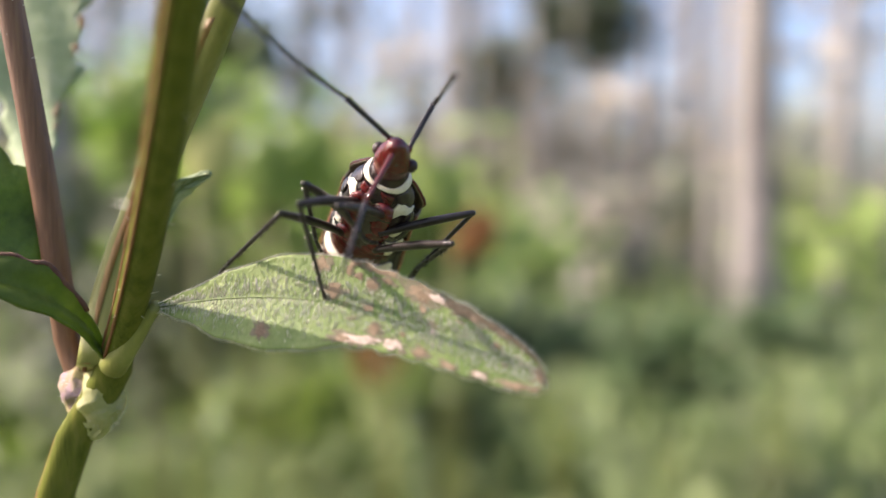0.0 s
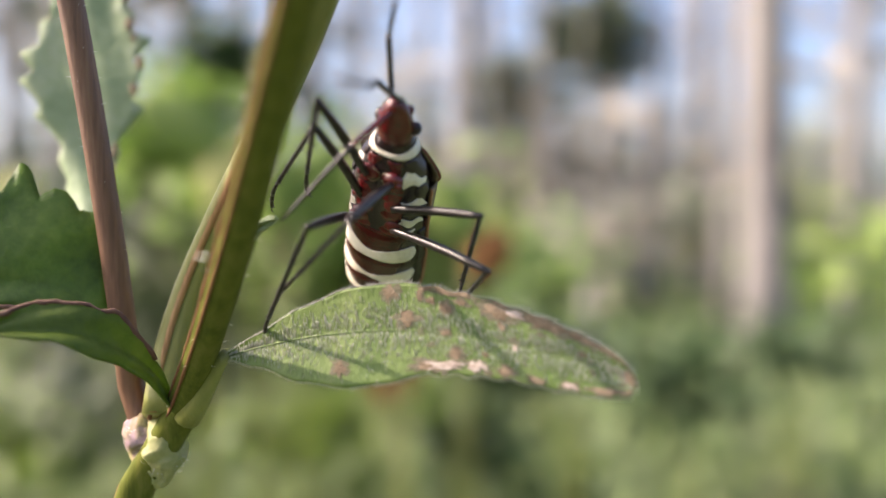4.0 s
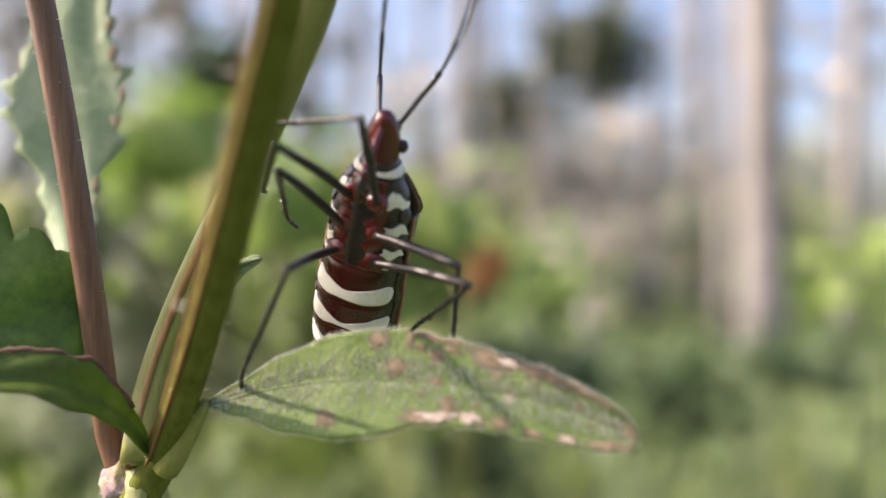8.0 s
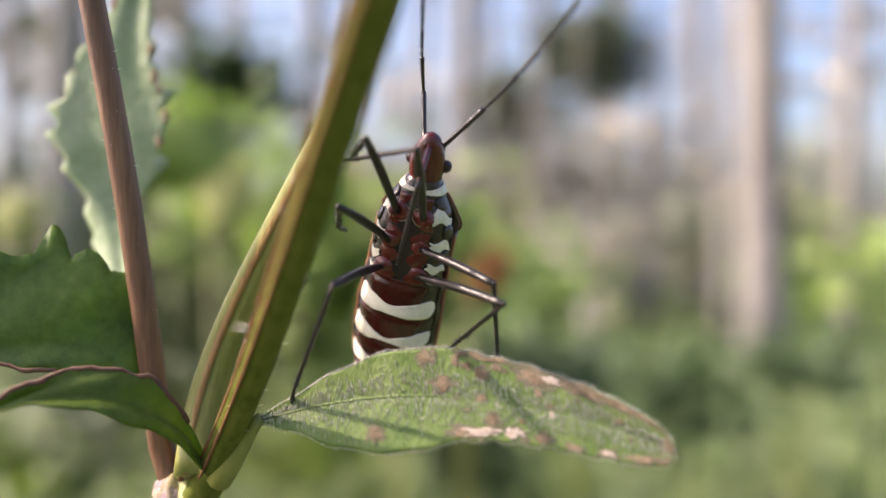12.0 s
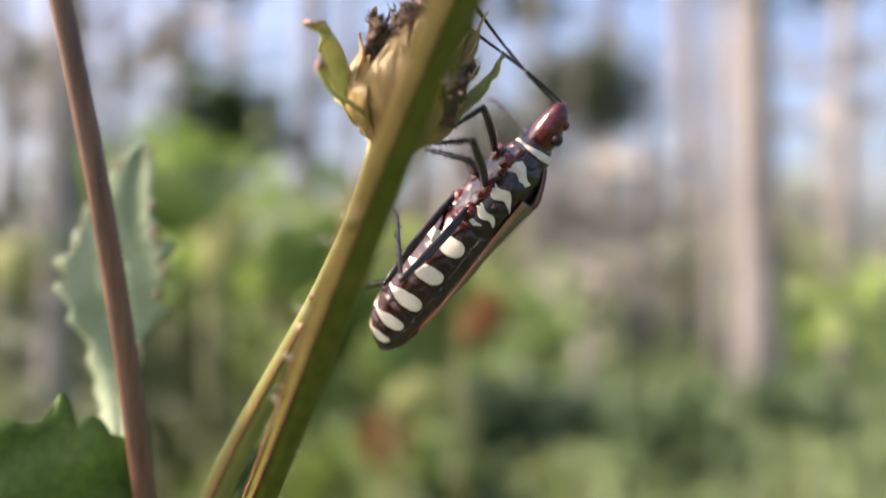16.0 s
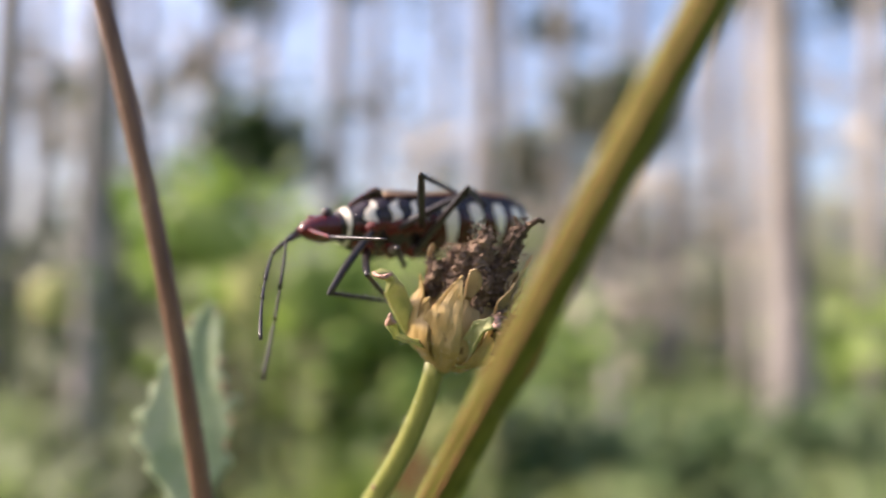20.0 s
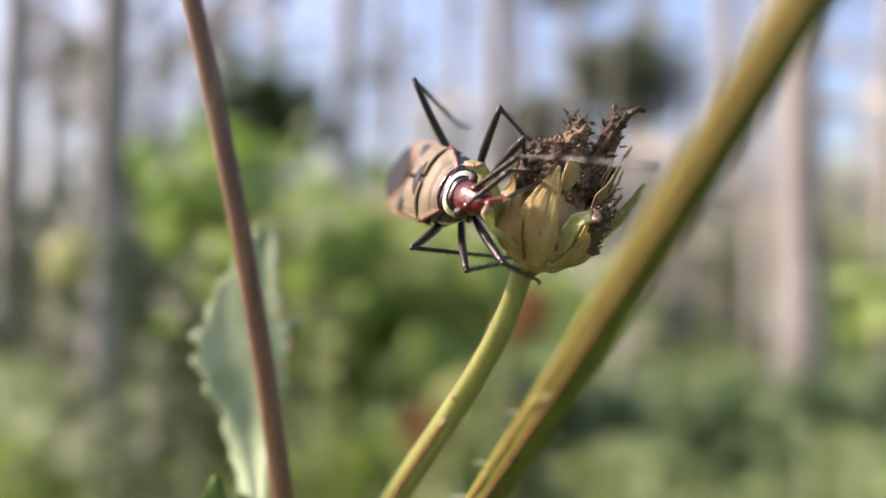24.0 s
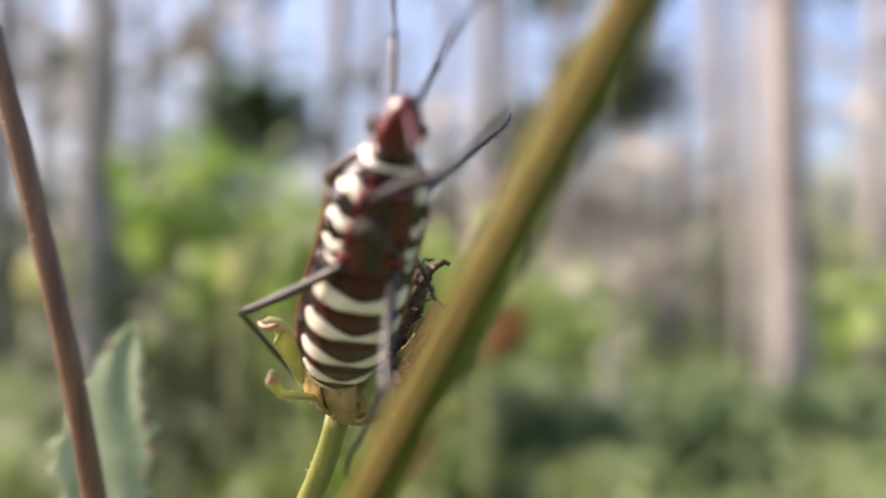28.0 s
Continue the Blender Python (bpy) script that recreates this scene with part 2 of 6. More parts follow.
def sheet(bm, nu, nv, fn, thick=0.0, way=None):
    """A grid fn(u, v); with thickness it gets a back and a rim. way(u, v): the way of the thickness."""
    def grid(off):
        g = []
        for i in range(nu + 1):
            row = []
            for j in range(nv + 1):
                u, v = i / nu, j / nv
                p = Vector(fn(u, v))
                if off:
                    if way:
                        nn = Vector(way(u, v))
                    else:
                        e = 0.01
                        du = Vector(fn(min(u + e, 1), v)) - Vector(fn(max(u - e, 0), v))
                        dv = Vector(fn(u, min(v + e, 1))) - Vector(fn(u, max(v - e, 0)))
                        nn = du.cross(dv)
                        nn = nn.normalized() if nn.length > 1e-9 else Vector((0, 0, 1))
                    p = p + nn * off
                row.append(bm.verts.new(p))
            g.append(row)
        return g
    a = grid(0)
    for i in range(nu):
        for j in range(nv):
            bm.faces.new((a[i][j], a[i + 1][j], a[i + 1][j + 1], a[i][j + 1]))
    if thick:
        b = grid(-thick)
        for i in range(nu):
            for j in range(nv):
                bm.faces.new((b[i][j], b[i][j + 1], b[i + 1][j + 1], b[i + 1][j]))
        for i in range(nu):
            for j in (0, nv):
                bm.faces.new((a[i][j], a[i + 1][j], b[i + 1][j], b[i][j]))
        for j in range(nv):
            for i in (0, nu):
                bm.faces.new((a[i][j], a[i][j + 1], b[i][j + 1], b[i][j]))
    return bm


def ball(bm, centre, radii, u=14, v=10):
    res = bmesh.ops.create_uvsphere(bm, u_segments=u, v_segments=v, radius=1)
    for w in res["verts"]:
        w.co = Vector((w.co.x * radii[0], w.co.y * radii[1], w.co.z * radii[2])) + Vector(centre)
    return bm


# ---- ground ----
ground_bm = bmesh.new()
rings = [0.0, 0.6, 1.2, 2, 3, 4.5, 7, 11, 18, 30, 60, 150, 500, 2000]
last = None
for r in rings:
    ring = []
    for k in range(48):
        a = 2 * math.pi * k / 48
        p = Vector((math.cos(a) * r, math.sin(a) * r, 0))
        p.z = 0.05 * noise.noise(p * 0.5) - 0.03 if r > 1 else 0
        ring.append(ground_bm.verts.new(p))
    if last:
        for k in range(48):
            ground_bm.faces.new((last[k], last[(k + 1) % 48], ring[(k + 1) % 48], ring[k]))
    last = ring
bmesh.ops.remove_doubles(ground_bm, verts=ground_bm.verts[:], dist=0.001)
tagged(link("ground", ground_bm, M_GROUND, unit=1), "soil covered by short green ground plants", "ground", kind="structure")


def blades(name, material, count, where, size, label, category, seed, width=0.12, droop=0.5):
    """Grass or leaves, each a bent blade, in one mesh."""
    rng = random.Random(seed)
    vs, fs = [], []
    for _ in range(count):
        x, y, z = where(rng)
        h = size * rng.uniform(0.5, 1.3)
        a, lean = rng.uniform(0, 2 * math.pi), rng.uniform(0.1, droop) * h
        dx, dy = math.cos(a), math.sin(a)
        w = h * width
        k = len(vs)
        for f, ww in ((0, 0.6), (0.45, 1.0), (0.8, 0.7)):
            cx, cy, cz = x + dx * lean * f * f, y + dy * lean * f * f, z + h * f
            vs += [(cx - dy * w * ww, cy + dx * w * ww, cz), (cx + dy * w * ww, cy - dx * w * ww, cz)]
        vs.append((x + dx * lean, y + dy * lean, z + h * (1 - 0.25 * droop)))
        fs += [(k, k + 1, k + 3, k + 2), (k + 2, k + 3, k + 5, k + 4), (k + 4, k + 5, k + 6)]
    me = bpy.data.meshes.new(name)
    me.from_pydata(vs, [], fs)
    me.materials.append(material)
    return tagged(new(name, me), label, category, kind="stuff")


def field(rng):
    r = 0.5 + 9.5 * rng.random() ** 1.5
    a = rng.uniform(0, 2 * math.pi)
    return math.cos(a) * r, math.sin(a) * r, -0.02


blades("grass", M_GRASS, 34000, field, 0.09, "short green grass and weeds on the ground", "grass", 3, 0.13, 0.9)


# ---- wood behind ----
def tree(x, y, radius, height, lean=(0, 0), material=M_BARK, label="", crown=0, seed=0, slim=0.45):
    """A trunk with a flared foot, limbs and, where it has one, a loose crown."""
    rng = random.Random(seed)
    thing = new("tree")
    thing.location = (x, y, 0)
    tagged(thing, label or "pale straight tree trunk standing in the wood", "tree", "trees of the wood")
    bm = bmesh.new()
    pts = [(lean[0] * u * u + 0.04 * radius * math.sin(7 * u + seed), lean[1] * u * u, -0.08 + height * u) for u in [k / 14 for k in range(15)]]
    tube(bm, pts, lambda u: radius * (1 - slim * u) * (1 + 0.35 * math.exp(-u * 40)), 12, lambda a: 1 + 0.06 * math.sin(3 * a + seed))
    link("trunk", bm, material, thing, unit=1)
    for _ in range(4):
        b2 = bmesh.new()
        z = height * rng.uniform(0.55, 0.95)
        u = z / height
        a = rng.uniform(0, 6.28)
        ln = height * rng.uniform(0.12, 0.25)
        p0 = Vector((lean[0] * u * u, lean[1] * u * u, z))
        tube(b2, [p0 + Vector((math.cos(a) * ln * s, math.sin(a) * ln * s, ln * 0.9 * s * s)) for s in (0, 0.3, 0.6, 1)], lambda s: radius * 0.3 * (1 - 0.7 * s), 6)
        link("limb", b2, material, thing, unit=1)
    if crown:
        vs, fs = [], []
        for _ in range(crown):
            c = Vector((rng.gauss(lean[0], height * 0.16), rng.gauss(lean[1], height * 0.16), height * rng.uniform(0.72, 1.12)))
            for _ in range(9):
                p = c + Vector((rng.gauss(0, 1), rng.gauss(0, 1), rng.gauss(0, 0.7))) * height * 0.045
                d, e = (Vector((rng.gauss(0, 1), rng.gauss(0, 1), rng.gauss(0, 1))).normalized() * height * 0.02 for _ in range(2))
                k = len(vs)
                vs += [p - d, p - e * 0.6, p + d, p + e * 0.6]
                fs.append((k, k + 1, k + 2, k + 3))
        me = bpy.data.meshes.new("crown")
        me.from_pydata(vs, [], fs)
        me.materials.append(M_CROWN)
        ob = new("crown", me)
        ob.parent = thing
    return thing


F0 = 1403.0


def spot_at(px, dist):
    """A place on the ground that far off, from its bearing as the shift from the middle of the first view."""
    return (px - 784) / F0 * dist, dist


for px, dist, wide, h, lean, mat, crown in (
        (1352, 2.65, 84, 5.5, (0.0, 0.2), M_BARKMID, 0), (1275, 4.4, 24, 6.5, (0.1, 0.1), M_BARK, 0), (1500, 6.0, 20, 7.0, (0.15, 0), M_BARK, 0), (110, 2.2, 52, 5.0, (0.02, 0.1), M_BARK, 0), (45, 2.2, 16, 1.3, (0.55, 0), M_BARKGREY, 0), (965, 6.0, 26, 7.5, (-0.2, 0), M_BARK, 0), (625, 7.0, 24, 8.0, (0.1, 0), M_BARK, 0), (745, 9.5, 24, 9.5, (0.3, 0), M_BARK, 0), (1045, 2.8, 46, 0.62, (-0.03, 0.1), M_BARK, 0), (1140, 5.2, 44, 2.2, (0.15, 0), M_BARKGREY, 0),
        (815, 6.5, 48, 7.0, (0.15, 0.3), M_BARK, 0), (1500, 4.6, 46, 3.0, (0.1, 0), M_BARK, 0), (10, 4.4, 26, 6.5, (0.2, 0), M_BARK, 0), (215, 5.5, 30, 7.0, (-0.3, 0), M_BARKGREY, 0), (150, 6.5, 26, 7.5, (0.1, 0), M_BARKGREY, 0), (330, 7.0, 24, 8.0, (0.2, 0), M_BARKGREY, 0),
        (550, 8.0, 46, 8.0, (0.2, 0), M_BARK, 0), (1235, 7.5, 40, 8.0, (-0.5, 0), M_BARK, 0),
        (-60, 5.0, 60, 6.0, (0.2, 0), M_BARK, 0), (1640, 6.0, 60, 7.0, (0, 0), M_BARK, 0),
        (1080, 11.0, 30, 9.0, (0.4, 0), M_BARKGREY, 60), (430, 13.0, 30, 9.5, (0, 0), M_BARKGREY, 60), (880, 15.0, 30, 9.0, (-0.5, 0), M_BARKGREY, 60)):
    x, y = spot_at(px, dist)
    tree(x, y, wide / F0 * dist / 2, h, lean, mat, "", crown, int(px) + 7, 0.9 if h < 4 else 0.45)


def sapling(d, rng):
    """A thin bare stem of the wood with a few twigs."""
    x = rng.uniform(-0.75, 0.75) * d
    h = rng.uniform(0.15, 0.42) * d + 0.3
    r = rng.uniform(0.0018, 0.0045) * d
    lx, ly = rng.gauss(0, 0.10) * h, rng.gauss(0, 0.1) * h
    bm = bmesh.new()
    tube(bm, [(lx * u * u, ly * u * u, h * u - 0.05) for u in (0, 0.3, 0.6, 1)], lambda u: r * (1 - 0.7 * u), 6)
    ob = link("sapling", bm, M_TWIG, None, (x, d, 0), unit=1)
    tagged(ob, "bare pale brown sapling standing in the wood", "sapling", "saplings of the wood")
    for _ in range(rng.randint(1, 3)):
        u = rng.uniform(0.35, 0.95)
        a, ln = rng.uniform(0, 6.28), h * rng.uniform(0.12, 0.3)
        p = Vector((lx * u * u, ly * u * u, h * u))
        bm = bmesh.new()
        tube(bm, [p + Vector((math.cos(a) * ln * q, math.sin(a) * ln * q, ln * 0.6 * q)) for q in (0, 0.5, 1)], lambda u: r * 0.5 * (1 - 0.7 * u), 5)
        link("twig", bm, M_TWIG, ob, unit=1)


rng = random.Random(8)
for _ in range(95):
    sapling(rng.uniform(4.5, 16), rng)


def bush(x, y, z, spread, count, leaf, material, label, seed, name="bush", tall=1.0):
    """A low bush: stems and leaves, each leaf a folded blade."""
    rng = random.Random(seed)
    thing = new(name)
    thing.location = (x, y, 0)
    tagged(thing, label, "bush", "bushes behind the plant")
    vs, fs = [], []
    for _ in range(count):
        c = Vector((rng.gauss(0, spread * 0.5), rng.gauss(0, spread * 0.4), z + rng.gauss(0, spread * 0.42 * tall)))
        c.z = max(c.z, 0.03)
        d = Vector((rng.gauss(0, 1), rng.gauss(0, 1), rng.gauss(0, 0.6) - 0.3)).normalized()
        e = d.orthogonal().normalized()
        up = d.cross(e)
        ln = leaf * rng.uniform(0.6, 1.3)
        k = len(vs)
        w = ln * 0.3
        vs += [c, c + d * ln * 0.35 + e * w + up * ln * 0.06, c + d * ln, c + d * ln * 0.35 - e * w + up * ln * 0.06, c + d * ln * 0.7 + e * w * 0.6, c + d * ln * 0.7 - e * w * 0.6]
        fs += [(k, k + 1, k + 4, k + 2), (k, k + 2, k + 5, k + 3)]
    me = bpy.data.meshes.new("leaves")
    me.from_pydata(vs, [], fs)
    me.materials.append(material)
    ob = tagged(new("leaves", me), kind="stuff")
    ob.parent = thing
    for _ in range(5):
        bm = bmesh.new()
        a = rng.uniform(0, 6.28)
        tube(bm, [(math.cos(a) * spread * 0.4 * s, math.sin(a) * spread * 0.4 * s, (z + spread * 0.3) * s) for s in (0, 0.4, 0.75, 1)], lambda s: (0.0012 if z < 0.9 else 0.004) * (1 - 0.6 * s), 6)
        link("twig", bm, M_STALK if z < 0.9 else M_TWIG, thing, unit=1)
    return thing


def lift(py, dist):
    return HEIGHT + (441 - py) / F0 * dist


for px, py, dist, spread, count, leaf, mat, tall, label in (
        (310, 240, 0.75, 0.07, 40, 0.05, M_BUSH, 1.0, "bright green leafy sprig behind the stems, sunlight put into its colour"),
        (700, 460, 0.80, 0.09, 90, 0.05, M_BUSH, 1.0, "yellow-green bush behind the stems, sunlight put into its colour"),
        (470, 370, 0.70, 0.10, 90, 0.045, M_BUSH, 1.0, "yellow-green bush behind the stems, sunlight put into its colour"),
        (600, 520, 0.80, 0.10, 90, 0.05, M_BUSH, 1.0, "yellow-green bush behind the stems, sunlight put into its colour"),
        (800, 450, 0.75, 0.07, 60, 0.05, M_BUSH, 1.0, "green bush with broad leaves, sunlight put into its colour"),
        (960, 500, 1.3, 0.12, 70, 0.06, M_BUSH, 0.8, "low green bush at the edge of the wood"),
        (1200, 690, 1.2, 0.14, 120, 0.06, M_BUSHDARK, 0.6, "dark low bush on the ground, shade put into its leaf colour"),
        (830, 800, 0.9, 0.08, 50, 0.05, M_BUSHDARK, 0.6, "dark low bush on the ground, shade put into its leaf colour"),
        (600, 760, 1.2, 0.18, 120, 0.06, M_LEAFMID, 0.4, "low green bush on the ground"),
        (190, 430, 2.9, 0.30, 200, 0.12, M_CROWN, 1.0, "dull green bush between the trunks"), (320, 540, 0.8, 0.10, 110, 0.05, M_CROWN, 1.0, "deep green leafy bush behind the stems"),
        (40, 800, 0.9, 0.10, 70, 0.05, M_LEAFMID, 0.6, "low green bush on the ground"), (890, 650, 0.9, 0.07, 60, 0.05, M_BUSHDARK, 0.7, "dark low bush on the ground, shade put into its leaf colour"),
        (250, 720, 0.85, 0.13, 90, 0.05, M_CROWN, 0.6, "low green bush on the ground"), (1010, 640, 1.0, 0.07, 50, 0.05, M_BUSHDARK, 0.6, "dark low bush on the ground, shade put into its leaf colour"),
        (1400, 640, 1.1, 0.10, 70, 0.05, M_BUSHDARK, 0.6, "dark low bush on the ground, shade put into its leaf colour"), (290, 300, 0.8, 0.06, 50, 0.05, M_LEAFDARK, 0.9, "deep green leafy bush behind the stems"), (560, 430, 0.8, 0.09, 120, 0.05, M_BUSHPALE, 0.9, "pale yellow-green bush in sunlight"),
        (1240, 400, 6.0, 0.4, 120, 0.2, M_TWIG, 1.2, "pale dry foliage between the trunks"), (1380, 330, 7.0, 0.5, 110, 0.22, M_TWIG, 1.2, "pale dry foliage between the trunks"), (1050, 460, 5.0, 0.4, 160, 0.16, M_TWIG, 0.8, "pale dry foliage between the trunks"),
        (640, 70, 8.0, 0.6, 40, 0.22, M_TWIG, 1.2, "pale dry foliage against the sky"), (720, 180, 9.0, 0.6, 60, 0.25, M_TWIG, 1.0, "pale dry foliage against the sky"),
        (150, 110, 6.0, 0.6, 50, 0.2, M_CROWN, 1.2, "dull green tree foliage against the sky"),
        (408, 145, 4.5, 0.33, 480, 0.13, M_BUSHDARK, 1.0, "dark leafy clump hanging in the wood"),
        (1060, 85, 6.0, 0.42, 420, 0.18, M_CROWN, 1.0, "dull green tree foliage against the sky"),
        (905, 185, 7.0, 0.42, 200, 0.2, M_CROWN, 1.0, "dull green tree foliage against the sky"),
        (1430, 380, 5.0, 0.4, 160, 0.16, M_BUSHSOFT, 1.2, "pale green bush between the trunks"),
        (1180, 420, 5.5, 0.45, 120, 0.2, M_BUSHSOFT, 1.0, "pale green bush between the trunks"),
        (60, 430, 5.0, 0.5, 120, 0.25, M_CROWN, 1.2, "dull green bush between the trunks"),
        (900, 350, 9.0, 0.9, 200, 0.35, M_CROWN, 1.0, "dull green bush between the trunks"),
        (250, 300, 6.0, 0.6, 150, 0.25, M_CROWN, 1.0, "dull green bush between the trunks"),
        (390, -120, 7.0, 0.35, 150, 0.16, M_CROWN, 0.8, "dull green tree foliage against the sky"), (600, -140, 8.0, 0.3, 90, 0.16, M_CROWN, 0.8, "dull green tree foliage against the sky"),
        (1480, -110, 7.0, 0.45, 220, 0.16, M_CROWN, 0.8, "dull green tree foliage against the sky"), (1290, -130, 7.0, 0.35, 120, 0.16, M_CROWN, 0.7, "dull green tree foliage against the sky"), (950, -60, 6.5, 0.3, 130, 0.16, M_CROWN, 0.7, "dull green tree foliage against the sky"),
        (60, 60, 7.0, 0.6, 150, 0.22, M_TWIG, 1.3, "pale dry foliage against the sky"), (300, 20, 8.0, 0.6, 120, 0.22, M_TWIG, 1.0, "pale dry foliage against the sky"),
        (1180, 300, 7.0, 0.6, 110, 0.22, M_TWIG, 1.0, "pale dry foliage between the trunks"), (980, 290, 8.0, 0.8, 200, 0.25, M_TWIG, 0.8, "pale dry foliage between the trunks"),
        (740, 330, 9.0, 0.9, 200, 0.3, M_TWIG, 0.7, "pale dry foliage between the trunks"), (1480, 60, 7.0, 0.6, 60, 0.22, M_TWIG, 1.0, "pale dry foliage against the sky"),
        (130, 560, 4.0, 0.4, 160, 0.16, M_CROWN, 0.8, "dull green undergrowth beside a trunk"), (1480, 480, 4.0, 0.4, 110, 0.16, M_BUSH, 0.8, "green undergrowth beside a trunk")):
    x, y = spot_at(px, dist)
    if dist < 1.5:
        count, leaf = int(count * 2.4), leaf * 0.62
    bush(x, y, lift(py, dist), spread, count, leaf, mat, label, px + py, tall=tall)


def big_leaf(px, py, dist, long, wide, turn, material, label):
    """One broad leaf of the bushes, with its stalk down to the ground."""
    x, y = spot_at(px, dist)
    z = lift(py, dist)
    thing = new("bush_leaf")
    thing.location = (x, y, 0)
    tagged(thing, label, "leaf", "broad leaves behind the plant")
    c, s = math.cos(radians(turn)), math.sin(radians(turn))
    bm = bmesh.new()
    def at(u, v):
        w = wide * math.sin(math.pi * min(1, u * 0.97 + 0.015)) ** 0.8 * (v - 0.5)
        a = (u - 0.5) * long
        return (a * s + w * c, 0.15 * long * (u - 0.5) ** 2 + abs(w) * 0.2, z + a * c - w * s)
    sheet(bm, 10, 6, at, 0.0006)
    link("blade", bm, material, thing, unit=1)
    b2 = bmesh.new()
    foot = at(0, 0.5)
    tube(b2, [(foot[0] * (1 - k), foot[1], foot[2] * (1 - k)) for k in (0, 0.3, 0.6, 1)], 0.0012, 6)
    link("stalk", b2, M_STALK, thing, unit=1)


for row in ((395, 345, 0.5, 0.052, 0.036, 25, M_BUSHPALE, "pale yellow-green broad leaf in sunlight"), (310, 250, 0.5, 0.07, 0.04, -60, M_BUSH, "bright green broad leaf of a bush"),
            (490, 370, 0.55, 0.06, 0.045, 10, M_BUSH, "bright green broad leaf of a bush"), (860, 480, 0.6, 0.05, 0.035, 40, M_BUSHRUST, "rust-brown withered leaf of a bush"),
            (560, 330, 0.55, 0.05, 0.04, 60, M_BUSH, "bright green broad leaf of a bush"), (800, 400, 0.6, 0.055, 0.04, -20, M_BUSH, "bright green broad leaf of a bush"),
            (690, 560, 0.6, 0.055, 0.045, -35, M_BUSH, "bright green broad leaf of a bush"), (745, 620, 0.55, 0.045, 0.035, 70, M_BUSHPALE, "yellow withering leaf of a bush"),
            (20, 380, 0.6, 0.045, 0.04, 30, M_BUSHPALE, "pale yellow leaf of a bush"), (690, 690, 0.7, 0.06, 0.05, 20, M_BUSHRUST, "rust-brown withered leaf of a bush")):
    big_leaf(*row)


# ---- the plant ----
BASE = Vector((-62.0, 66.0, -HEIGHT / MM))
plant = new("weed_plant")
plant.location = mm(*BASE)
tagged(plant, "green weed with square stems, toothed leaves and a dry seed head", "plant")


def P(x, y, z):
    return Vector((x, y, z)) - BASE


def main_axis(z):
    """The main stem's middle line."""
    zz = min(z, 30)
    x, y = poly((-9.818, 10.217, -1.08, 0.722), zz), poly((35.638, -18.565, -0.365, 2.24), zz)
    return P(x + max(0, z - 30) * 0.60, y - max(0, z - 30) * 0.30, z)


def stalk_axis(z):
    return P(poly((-13.81, 11.53, 4.7, -6.33), z), poly((46.67, -7.38, -8.45, 6.73), z), z)


def brown_axis(z):
    return P(poly((-21.12, -2.12, -0.59), z), poly((46.64, -2.03, -0.09), z), z)


square = lambda a: 1 + 0.07 * math.cos(4 * a)


def angled(a):
    """A square stem's outline with round corners."""
    c, q = abs(math.cos(a - 0.5)), abs(math.sin(a - 0.5))
    return 0.96 / (c ** 2.2 + q ** 2.2) ** (1 / 2.2)


STEM_FOOT = P(-16.0, 46.5, -12.5)
zs = [-12.9 + 82.9 * k / 60 for k in range(61)]
stem = part("stem", tube(bmesh.new(), [main_axis(z) - STEM_FOOT for z in zs], lambda u: 0.96 - 0.1 * u, 28, angled), M_STEM, plant, "olive-green square stem with reddish-brown ridges", STEM_FOOT)
for off, r in ((Vector((-0.88, -0.31, -0.12)), 0.12), (Vector((-0.43, -0.86, -0.22)), 0.10), (Vector((0.66, 0.64, 0.26)), 0.12), (Vector((-0.40, 0.84, 0.35)), 0.12)):
    part("ridge", tube(bmesh.new(), [main_axis(z) - STEM_FOOT + off for z in [-12.9 + 82.9 * k / 260 for k in range(261)]], lambda u, r=r: r * (1 + 0.5 * noise.noise(Vector((u * 130, r * 40, 0)))), 8), M_RIDGE, stem, "reddish-brown ridge line")


def flush(u, v):
    a = radians(125 + (72 + 50 * u) * v)
    return main_axis(-12.5 + 80 * u) - STEM_FOOT + Vector((math.cos(a) * 0.93, math.sin(a) * 0.93, 0))


part("flush", sheet(bmesh.new(), 60, 10, flush, 0.08, lambda u, v: (math.cos(radians(125 + (72 + 50 * u) * v)), math.sin(radians(125 + (72 + 50 * u) * v)), 0)), M_FLUSH, stem, "reddish flush along the sunny side")
zs = [-12.6 + 31.1 * k / 26 for k in range(27)]
stalk = part("flower_stalk", tube(bmesh.new(), [stalk_axis(z) for z in zs], lambda u: 1.22 - 0.52 * u, 18, square), M_STALK, plant, "yellow-green stalk under the seed head")
part("ridge", tube(bmesh.new(), [stalk_axis(z) + Vector((-0.72, -0.25, -0.2)) * (1 - 0.25 * k / 26) for k, z in enumerate(zs)], 0.14, 7), M_RIDGE, stalk)


# Half-shell on the stalk's left and front; its ochre also stands in for sunlight.
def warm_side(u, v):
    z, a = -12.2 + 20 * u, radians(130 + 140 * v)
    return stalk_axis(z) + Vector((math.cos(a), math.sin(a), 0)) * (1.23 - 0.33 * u)


